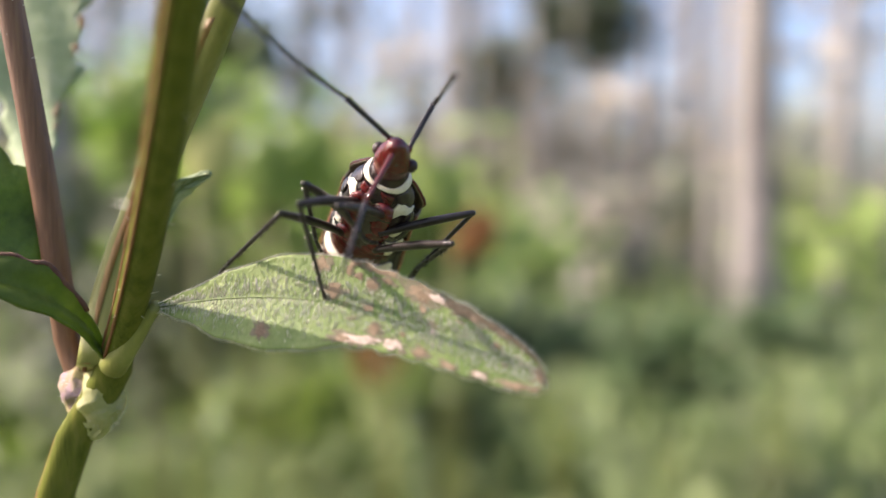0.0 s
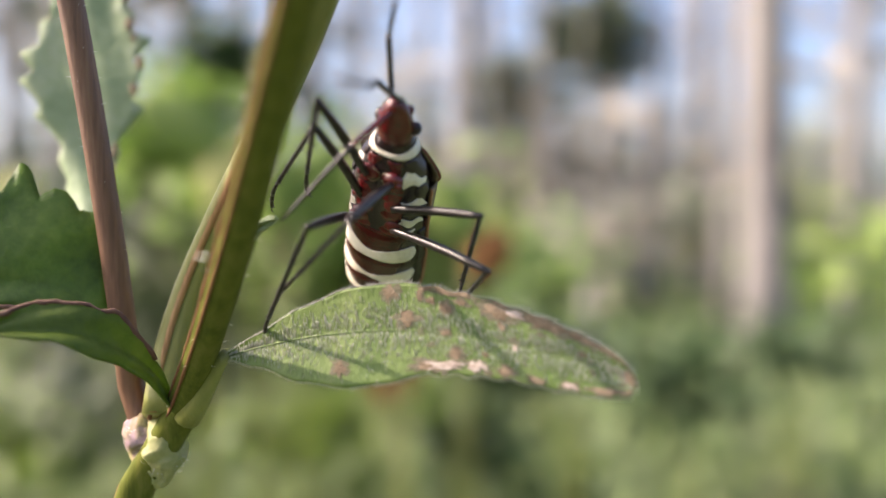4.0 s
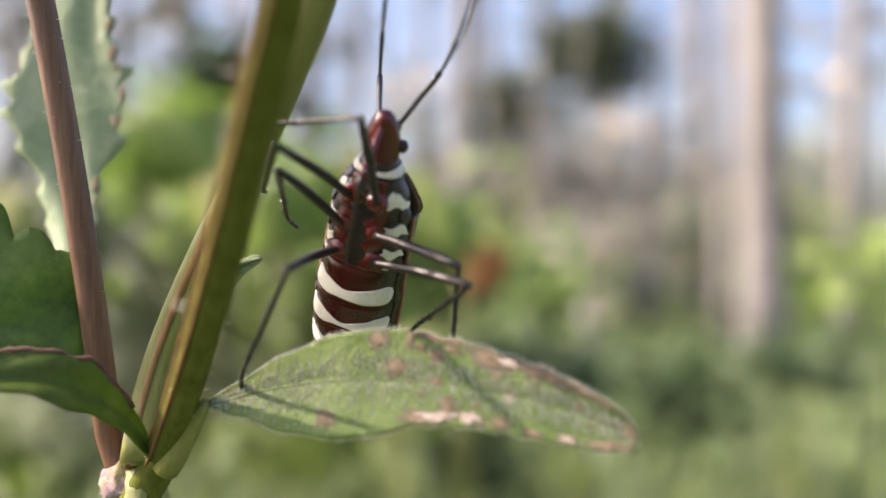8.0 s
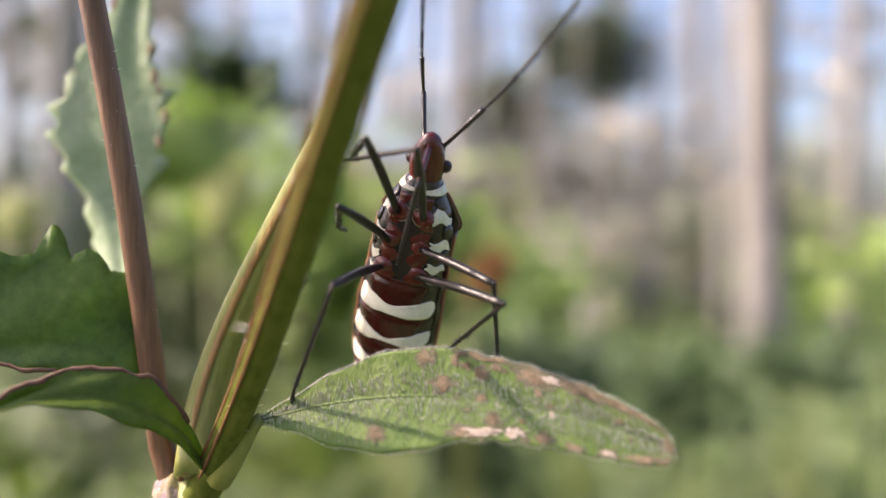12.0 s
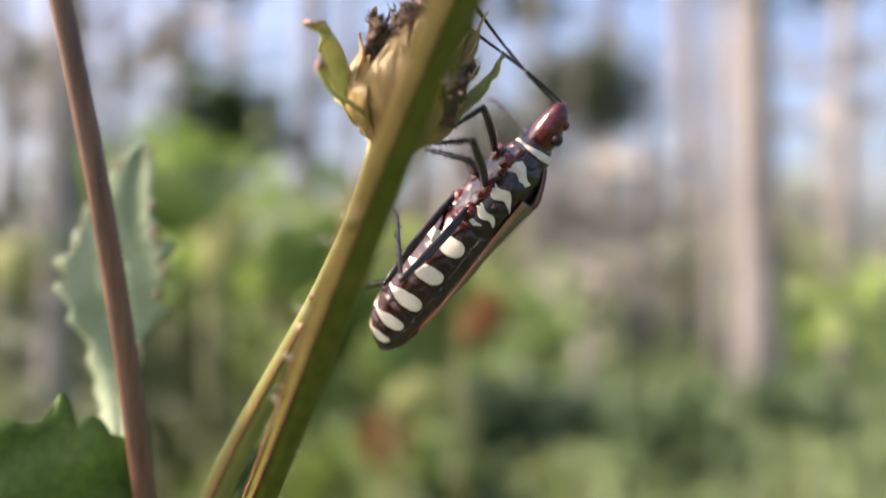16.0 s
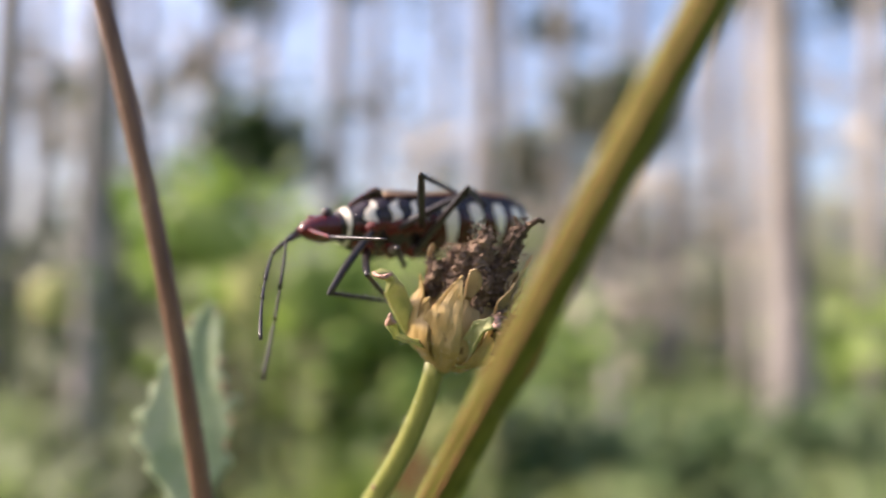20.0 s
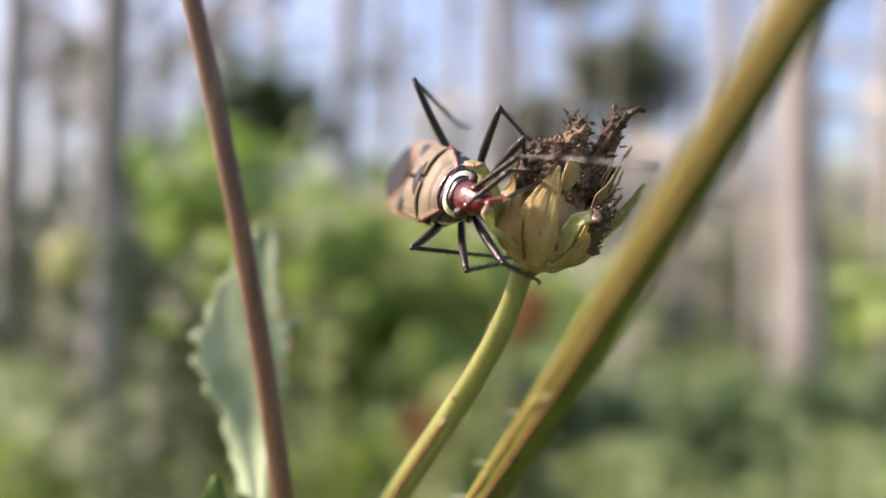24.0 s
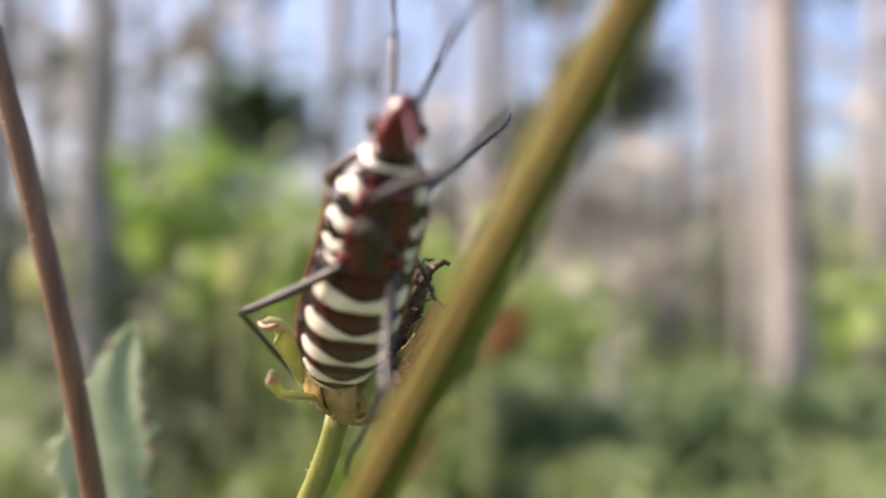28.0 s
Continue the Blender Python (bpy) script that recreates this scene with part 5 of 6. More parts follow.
def bug_pose(x, y, z, rx, ry, rz):
    v = mm(x, y, z)
    return pose(v.x, v.y, v.z, rx, ry, rz)


def swing(pair, rows):
    """Turn a limb: rows of seconds, the way of its first piece and the way of its second, in the bug's space."""
    first, second, root, length = pair
    one, two = [], []
    q1 = q2 = None
    d1 = d2 = None
    for t, *v in rows:
        a, b = Vector(v[:3]).normalized(), Vector(v[3:]).normalized()
        q1 = (d1.rotation_difference(a) @ q1) if q1 else Vector((0, 1, 0)).rotation_difference(a)
        d1 = a
        c = q1.inverted() @ b
        q2 = (d2.rotation_difference(c) @ q2) if q2 else Vector((0, 1, 0)).rotation_difference(c)
        d2 = c
        one.append((t, Matrix.Translation(root * MM) @ q1.to_matrix().to_4x4()))
        two.append((t, Matrix.Translation((0, length * MM, 0)) @ q2.to_matrix().to_4x4()))
    walk(first, one)
    walk(second, two)


def motions():
    walk(bug, [(t, bug_pose(*p)) for t, *p in [
        (0, -1.01, 47.82, -4.1, 37.58, -28.08, 177.94),
        (1, -1.45, 47.95, -3.22, 31.25, -24.78, 174.93),
        (2, -2.51, 47.37, -1.22, 35.83, -24.72, 172.95),
        (3, -2.72, 47.05, -1.19, 41.81, -21.86, 170.33),
        (3.5, -3.54, 46.67, -0.67, 43.48, -20.69, 166.69),
        (5.5, -4, 45.1, -0.05, 38.21, -36.79, 178.25),
        (6, -3.79, 44.81, -0.45, 38.98, -32.57, 176.96),
        (6.5, -5.38, 44.84, -0.34, 53.67, -32.23, 170.94),
        (7, -4.57, 45.06, -0.46, 65.41, -20.61, 163.88),
        (8, -4.6, 46.48, -0.48, 60.39, -19.38, 169.1),
        (9, -5.01, 47.43, -0.55, 61.39, -20.58, 169.06),
        (10, -4.47, 47.25, -0.69, 62.28, -18.56, 168.45),
        (11, -4.57, 47.47, -0.07, 60.64, -19.35, 170.79),
        (12, -4.73, 47.21, -0.36, 65.73, -17.1, 170.32),
        (12.5, -4.66, 48.01, 0.01, 60.62, -19.69, 170.46),
        (14.5, -3.8, 48.36, 3.77, 109.18, -13.22, 129.67),
        (15, -3.01, 43.05, 5.21, 121.62, -9.62, 131.98),
        (15.5, -0.58, 42.89, 9.95, 118.98, -23.45, 121.59),
        (16, 1.23, 42.01, 13.52, 120.64, -28.3, 109.51),
        (17, 2.29, 41.67, 15, 125.44, -29.72, 100.23),
        (18, 0.77, 44.61, 15.6, 135.35, -9.48, 141.35),
        (18.5, 0.63, 46.29, 17.87, 109.77, -25.72, 123.45),
        (19, 2.44, 44.81, 23.14, 78.17, -5.53, 139.73),
        (19.5, -2.79, 45.92, 29, 35.88, 23.21, 140.91),
        (20, -5.45, 43.58, 27.75, -5.17, 52.47, 117.75),
        (20.5, -6.72, 43.52, 28.26, -28.81, 53.04, 97.18),
        (21, -5.42, 44.16, 27.65, -28.09, 56.82, 109.65),
        (21.5, -7.25, 43.6, 26.9, -53.37, 45.28, 87.38),
        (22, -9.14, 43.99, 23.31, -93.18, 27.59, 64.49),
        (22.5, -10.06, 43.85, 23.2, -90.26, 33.13, 91.71),
        (24.5, -10.26, 40.01, 24.14, -12.78, 66.78, -167.62),
        (25, -9.91, 38.48, 24.62, -23.75, 65.43, -170.4),
        (25.5, -7.61, 37.88, 24.04, -17.81, 51.66, -162.9),
        (26, -8.04, 37.61, 26.31, -17.83, 37.86, -164.85),
        (26.5, -7.74, 34.87, 26.57, -0.87, 19.51, -149.37),
        (27, -4.88, 31.08, 25.13, 28.35, 8.38, -140.24),
        (27.5, -3.89, 30.61, 27.06, 36.78, -4.65, -152.44),
        (28, -1.5, 29.65, 27.36, 47.43, -6.48, -163.86),
    ]])
    swing(limb['front_right'], [
        (0, 0.31, 0.61, -0.73, -0.47, -0.86, -0.19),
        (1, 0.2, 0.59, -0.78, -0.28, -0.94, -0.21),
        (2, 0.41, 0.9, -0.13, 0.46, -0.88, -0.13),
        (3, 0.4, 0.89, -0.2, 0.27, -0.96, -0.04),
        (3.5, 0.34, 0.91, -0.23, 0.15, -0.99, -0.01),
        (5.5, 0.57, 0.78, -0.28, -0.11, -0.99, -0.08),
        (6, 0.63, 0.75, -0.2, -0.13, -0.99, -0.03),
        (7, 0.26, 0.56, -0.78, 0.35, -0.65, 0.67),
        (8, 0.42, 0.62, -0.67, 0.36, -0.77, 0.53),
        (9, 0.34, 0.6, -0.72, 0.31, -0.69, 0.65),
        (10, 0.14, 0.89, -0.42, 0.3, -0.61, 0.73),
        (11, 0.35, 0.83, -0.43, 0.37, -0.61, 0.7),
        (12, 0.27, 0.82, -0.5, 0.36, -0.51, 0.78),
        (12.5, 0.33, 0.84, -0.43, 0.4, -0.56, 0.73),
        (13.5, -0.17, 0.59, -0.79, 0.89, -0.19, 0.41),
        (14.5, -0.79, 0.09, -0.61, 0.95, 0.25, -0.19),
        (15, -0.87, 0.02, -0.49, 0.96, 0.1, -0.25),
        (15.5, -0.68, 0.4, -0.61, 0.99, -0.11, -0.07),
        (16, -0.65, 0.27, -0.72, 0.88, -0.38, 0.28),
        (17, -0.62, 0.71, -0.34, 0.79, -0.62, -0.03),
        (17.5, -0.84, 0.16, -0.52, 0.98, -0.16, -0.14),
        (18, -0.78, -0.4, -0.48, 0.86, -0.18, -0.49),
        (19, -0.48, -0.09, -0.87, 0.8, -0.48, 0.36),
        (20, -0.29, 0.42, -0.86, 0.71, -0.66, 0.24),
        (21, -0.39, 0.73, -0.56, 0.77, -0.59, 0.24),
        (22, -0.46, 0.73, -0.51, 0.79, -0.61, 0.06),
        (22.5, -0.78, 0.62, -0.09, 0.62, -0.68, -0.4),
        (23.5, -0.06, 0.99, -0.12, 0.31, -0.62, -0.72),
        (24.5, 0.52, 0.86, 0, -0.13, -0.52, -0.84),
        (25, 0.61, 0.79, 0.08, 0.49, -0.18, -0.85),
        (26, 0.66, 0.73, -0.17, 0.04, -0.09, -1),
        (26.5, 0.7, 0.63, -0.34, -0.71, -0.2, -0.68),
        (27, 0.14, 0.9, -0.42, -0.87, -0.22, 0.44),
        (28, -0.36, 0.75, -0.56, -0.52, -0.03, 0.85),
    ])
    swing(limb['mid_right'], [
        (0, 0.39, 0.81, -0.44, -0.2, -0.97, 0.12),
        (1, 0.3, 0.88, -0.36, -0.24, -0.97, 0.03),
        (2, 0.5, 0.85, -0.13, 0.54, -0.83, 0.13),
        (3, 0.47, 0.87, -0.15, 0.54, -0.83, 0.11),
        (3.5, 0.38, 0.9, -0.19, 0.46, -0.89, -0.04),
        (5.5, 0.62, 0.76, -0.2, 0.11, -0.99, -0.09),
        (6, 0.68, 0.73, -0.1, 0.09, -0.99, -0.08),
        (7, 0.23, 0.61, -0.76, 0.25, -0.67, 0.69),
        (8, 0.42, 0.69, -0.59, 0.16, -0.8, 0.58),
        (9, 0.31, 0.66, -0.68, 0.16, -0.76, 0.63),
        (10, 0.34, 0.64, -0.69, 0.17, -0.62, 0.76),
        (11, 0.37, 0.58, -0.72, 0.22, -0.68, 0.7),
        (12, 0.32, 0.57, -0.76, 0.24, -0.59, 0.77),
        (12.5, 0.38, 0.59, -0.71, 0.25, -0.65, 0.72),
        (13.5, -0.15, 0.37, -0.91, 0.8, -0.32, 0.5),
        (14.5, -0.81, -0.02, -0.58, 0.99, 0.11, 0.03),
        (15, -0.83, -0.23, -0.51, 0.99, 0.02, 0.1),
        (15.25, -0.18, -0.95, -0.26, 0.99, -0.05, 0.11),
        (15.5, 0.29, -0.95, 0.14, 0.93, -0.35, 0.13),
        (15.75, -0.17, -0.87, -0.46, 0.98, -0.16, 0.1),
        (16, -0.8, 0.13, -0.59, 0.97, -0.22, 0.11),
        (17, -0.74, -0.38, -0.55, 0.95, -0.29, -0.07),
        (17.5, -0.69, -0.28, -0.66, 0.98, -0.19, -0.1),
        (18, -0.72, -0.52, -0.46, 0.99, -0.12, 0.08),
        (19, -0.62, -0.09, -0.78, 0.86, -0.27, 0.44),
        (20, -0.56, 0.39, -0.73, 0.65, -0.51, 0.57),
        (21, -0.07, 0.93, -0.35, 0.55, -0.78, 0.29),
        (22, -0.64, 0.67, -0.38, 0.8, -0.6, 0.1),
        (22.5, -0.9, 0.42, -0.09, 0.62, -0.68, -0.39),
        (23.5, 0, 1, -0.06, 0.22, -0.73, -0.64),
        (24.5, 0.7, 0.69, 0.16, -0.33, -0.64, -0.69),
        (25, 0.68, 0.7, 0.23, -0.29, -0.61, -0.74),
        (26, 0.47, 0.86, 0.19, -0.28, -0.7, -0.66),
        (26.5, 0.57, 0.81, -0.15, -0.62, -0.75, -0.21),
        (27, 0.4, 0.81, -0.43, -0.73, -0.6, 0.33),
        (28, 0.08, 0.67, -0.74, -0.39, -0.7, 0.59),
    ])
    swing(limb['hind_right'], [
        (0, 0.33, 0.75, -0.58, 0.33, -0.94, -0.07),
        (1, 0.26, 0.84, -0.48, 0.35, -0.91, -0.22),
        (2, 0.13, 0.78, -0.61, 0.26, -0.93, -0.27),
        (3, 0.15, 0.71, -0.69, 0.28, -0.93, -0.23),
        (3.5, -0.01, 0.68, -0.73, 0.31, -0.92, -0.23),
        (5.5, 0.12, 0.61, -0.79, -0.1, -0.97, -0.21),
        (6, 0.21, 0.59, -0.78, -0.06, -0.98, -0.2),
        (7, -0.14, 0.28, -0.95, 0.28, -0.94, 0.17),
        (8, -0.05, 0.39, -0.92, 0.26, -0.97, 0.05),
        (9, -0.03, 0.38, -0.93, 0.2, -0.98, 0.06),
        (10, 0.09, 0.35, -0.93, 0.19, -0.98, 0.1),
        (11, 0.05, 0.33, -0.94, 0.2, -0.98, 0.05),
        (12, 0.06, 0.28, -0.96, 0.2, -0.98, 0.1),
        (12.5, 0.03, 0.29, -0.96, 0.19, -0.98, 0.06),
        (13.5, -0.16, -0.38, -0.91, 0.45, -0.89, 0.06),
        (14.5, -0.42, -0.86, -0.31, 0.66, -0.75, 0.09),
        (14.75, 0.02, -0.98, -0.18, 0.69, -0.71, 0.16),
        (15, 0.12, -0.97, 0.18, 0.63, -0.71, 0.31),
        (15.5, -0.09, -0.98, 0.15, 0.62, -0.69, 0.36),
        (16, -0.5, -0.82, -0.27, 0.87, -0.36, 0.35),
        (17, -0.25, -0.96, -0.14, 0.65, -0.75, 0.14),
        (18, 0.16, -0.96, 0.24, 0.84, -0.12, 0.53),
        (18.5, -0.28, -0.88, -0.39, 0.83, -0.38, 0.4),
        (19, -0.56, -0.47, -0.68, 0.88, -0.3, 0.38),
        (20, -0.93, -0.11, -0.35, 0.53, -0.67, 0.53),
        (21, -0.87, 0.36, -0.34, 0.45, -0.89, 0.09),
        (22, -0.95, 0.21, -0.21, 0.82, -0.53, -0.21),
        (22.5, -0.91, 0.41, -0.03, 0.59, -0.63, -0.51),
        (23.5, -0.04, 0.94, 0.34, 0.13, -0.52, -0.85),
        (24.5, 0.64, 0.53, 0.55, -0.44, -0.27, -0.86),
        (25, 0.67, 0.32, 0.66, -0.45, -0.12, -0.88),
        (26, 0.62, 0.69, 0.36, -0.45, -0.51, -0.74),
        (26.5, 0.92, 0.36, -0.17, -0.49, -0.5, -0.71),
        (27, 0.83, -0.02, -0.56, -0.55, -0.57, -0.61),
        (27.5, 0.82, -0.45, -0.36, -0.61, -0.76, -0.21),
        (28, 0.61, -0.76, 0.22, -0.47, -0.85, 0.22),
    ])
    swing(limb['front_left'], [
        (0, 0.27, 0.72, -0.64, -0.23, -0.89, 0.4),
        (1, 0.08, 0.71, -0.7, -0.02, -0.97, -0.23),
        (2, -0.08, 0.91, -0.4, 0.24, -0.97, -0.01),
        (3, 0.03, 0.61, -0.79, 0.43, -0.9, 0.02),
        (3.5, -0.07, 0.43, -0.9, 0.47, -0.88, -0.06),
        (5.5, -0.05, 0.59, -0.81, 0.39, -0.79, -0.48),
        (6, 0.06, 0.43, -0.9, 0.25, -0.96, 0.16),
        (7, 0.04, 0.88, -0.48, 0.82, -0.39, 0.41),
        (8, 0.14, 0.93, -0.35, 0.83, -0.44, 0.34),
        (9, 0.09, 0.91, -0.41, 0.79, -0.47, 0.39),
        (10, 0.07, 0.89, -0.44, 0.77, -0.41, 0.5),
        (11, 0.13, 0.89, -0.44, 0.76, -0.49, 0.42),
        (12, 0.07, 0.86, -0.5, 0.76, -0.47, 0.46),
        (12.5, 0.11, 0.9, -0.43, 0.8, -0.46, 0.38),
        (13.5, -0.26, 0.77, -0.59, 0.97, 0.17, 0.15),
        (14.5, -0.49, 0.7, -0.51, 0.65, 0.73, -0.23),
        (15, 0.61, 0.79, 0.11, 0.68, 0.69, -0.23),
        (15.5, 0.76, 0.55, 0.35, 0.98, 0.12, -0.17),
        (16, 0.8, 0.34, 0.49, 1, 0.07, -0.03),
        (17, 0.95, 0.02, 0.32, 0.96, -0.27, -0.06),
        (17.5, 0.03, 0.98, -0.2, 0.97, -0.11, -0.23),
        (18, -0.7, -0.34, -0.62, 0.9, -0.02, -0.44),
        (18.5, -0.74, -0.22, -0.63, 0.98, 0.15, 0.12),
        (19, -0.64, -0.12, -0.76, 0.79, 0.42, 0.44),
        (19.5, -0.18, 0.31, -0.93, 0.7, -0.36, 0.62),
        (20, 0.37, 0.68, -0.64, 0.36, -0.9, 0.25),
        (21, 0.54, 0.83, -0.15, 0.31, -0.94, -0.16),
        (22, -0.17, 0.9, -0.41, 0.65, -0.68, -0.35),
        (22.5, -0.14, 0.96, -0.26, 0.51, -0.71, -0.48),
        (24.5, -0.63, 0.75, 0.21, 0.35, -0.73, -0.59),
        (25, -0.63, 0.76, 0.13, 0.31, -0.79, -0.53),
        (26, -0.23, 0.84, 0.48, 0.06, -0.82, -0.57),
        (26.5, -0.75, 0.51, 0.43, -0.57, -0.81, -0.14),
        (27, -0.92, -0.1, 0.39, -0.85, -0.31, 0.43),
        (28, -0.5, -0.19, 0.84, -0.61, 0.07, 0.79),
    ])
    swing(limb['mid_left'], [
        (0, -0.75, 0.51, 0.42, 0.22, -0.96, -0.2),
        (1, -0.54, 0.47, 0.7, 0.08, -0.93, -0.34),
        (2, -0.77, 0.56, -0.32, 0.29, -0.93, -0.22),
        (3, -0.85, 0.52, -0.01, 0.1, -0.99, -0.11),
        (3.5, -0.9, 0.44, -0.04, 0.03, -1, -0.08),
        (5.5, -0.71, 0.7, 0.04, -0.28, -0.96, -0.08),
        (6, -0.65, 0.75, -0.13, -0.3, -0.95, -0.01),
        (7, -0.93, 0.15, -0.33, -0.07, -0.92, 0.39),
        (8, -0.91, 0.22, -0.34, -0.07, -0.96, 0.27),
        (9, -0.94, 0.2, -0.29, -0.16, -0.94, 0.29),
        (10, -0.84, 0.26, -0.47, -0.22, -0.93, 0.28),
        (11, -0.86, 0.2, -0.46, -0.18, -0.95, 0.25),
        (12, -0.85, 0.15, -0.5, -0.2, -0.94, 0.29),
        (12.5, -0.89, 0.15, -0.43, -0.17, -0.94, 0.3),
        (13.5, -0.78, 0.11, -0.62, 0.56, -0.78, 0.3),
        (14.5, -0.69, 0.11, -0.71, 1, 0, -0.06),
        (14.75, -0.71, 0.1, -0.7, 0.99, 0.02, -0.11),
        (15, -0.7, 0.02, -0.71, 1, 0.09, 0.03),
        (15.5, -0.69, -0.26, -0.67, 0.93, -0.34, 0.17),
        (16, -0.59, 0.32, -0.74, 0.94, -0.29, 0.19),
        (17, -0.71, 0.32, -0.63, 0.88, -0.47, 0.07),
        (17.5, -0.78, -0.02, -0.62, 0.99, -0.01, -0.16),
        (18, -0.68, -0.47, -0.56, 0.89, 0.25, -0.37),
        (19, -0.95, 0.17, -0.26, 0.91, -0.19, 0.36),
        (19.5, -0.91, -0.26, -0.32, 0.73, -0.39, 0.55),
        (20, -0.66, -0.72, -0.22, 0.54, -0.69, 0.48),
        (20.5, -0.91, -0.16, -0.38, 0.49, -0.86, 0.1),
        (21, -0.84, 0.43, -0.33, 0.38, -0.89, -0.27),
        (22, -0.09, 0.75, -0.65, 0.77, -0.63, 0.14),
        (22.5, -0.28, 0.74, -0.61, 0.85, -0.34, -0.4),
        (23.5, -0.74, 0.67, -0.1, 0.41, -0.54, -0.73),
        (24.5, -0.85, 0.28, 0.45, 0.06, -0.57, -0.82),
        (25, -0.95, 0.18, 0.23, 0.23, -0.57, -0.79),
        (26, -0.69, 0.12, 0.72, -0.02, -0.72, -0.69),
        (26.5, -0.91, 0.03, 0.42, -0.5, -0.82, -0.27),
        (27, -0.9, -0.23, 0.37, -0.75, -0.57, 0.33),
        (28, -0.4, -0.74, 0.54, -0.37, -0.79, 0.49),
    ])
    swing(limb['hind_left'], [
        (0, -0.53, 0.83, -0.17, 0.15, -0.94, 0.29),
        (1, -0.53, 0.85, 0.02, 0.12, -0.99, -0.04),
        (2, -0.62, 0.78, 0.03, 0.11, -0.99, -0),
        (3, -0.36, 0.63, -0.68, -0.07, -0.93, 0.36),
        (3.5, -0.85, 0.3, -0.43, 0.24, -0.93, 0.29),
        (5.5, -0.67, 0.73, -0.12, 0.15, -0.97, 0.19),
        (6, -0.58, 0.77, -0.25, 0.13, -0.96, 0.25),
        (7, -0.85, 0.33, -0.4, 0.4, -0.74, 0.54),
        (8, -0.83, 0.39, -0.4, 0.38, -0.81, 0.45),
        (9, -0.83, 0.41, -0.39, 0.33, -0.82, 0.46),
        (10, -0.74, 0.41, -0.54, 0.3, -0.81, 0.51),
        (11, -0.78, 0.37, -0.5, 0.34, -0.83, 0.45),
        (12, -0.76, 0.32, -0.56, 0.32, -0.78, 0.55),
        (12.5, -0.82, 0.34, -0.47, 0.35, -0.81, 0.48),
        (14.5, -0.95, -0.11, 0.28, 0.52, -0.83, 0.2),
        (14.75, -0.93, -0.26, 0.24, 0.73, -0.67, -0.13),
        (15, -0.78, -0.58, 0.23, 0.95, -0.25, -0.19),
        (15.5, -0.62, -0.78, -0.08, 0.68, -0.73, 0.1),
        (15.75, -0.73, -0.58, -0.36, 0.93, -0.33, 0.12),
        (16, -0.66, -0.61, -0.44, 0.97, 0.13, 0.19),
        (17, -0.72, -0.67, -0.16, 0.98, 0.09, -0.2),
        (17.5, -0.81, -0.32, -0.48, 0.86, 0.16, -0.49),
        (18, -0.63, -0.72, -0.3, 0.94, 0.13, -0.31),
        (18.5, -0.72, -0.53, -0.44, 0.96, 0.2, 0.18),
        (19, -0.67, -0.43, -0.61, 0.72, 0.34, 0.6),
        (20, -0.79, 0.44, -0.43, 0.45, -0.73, 0.52),
        (21, -0.89, 0.45, 0.08, 0.57, -0.82, 0.11),
        (22, -0.92, 0.26, 0.29, 0.78, -0.45, -0.44),
        (22.5, -0.81, 0.26, 0.53, 0.52, -0.43, -0.74),
        (24.5, -0.57, -0.03, 0.82, 0.05, -0.76, -0.65),
        (25, -0.69, -0.1, 0.72, 0.15, -0.57, -0.8),
        (25.5, -0.55, 0.44, 0.71, -0.03, -0.72, -0.7),
        (26, 0.09, 0.74, 0.67, -0.26, -0.79, -0.55),
        (26.5, -0.16, 0.78, -0.6, -0.54, -0.77, -0.35),
        (27, 0.52, 0.34, -0.78, -0.48, -0.87, 0.11),
        (28, 0.1, -0.09, -0.99, -0, -0.94, 0.33),
    ])
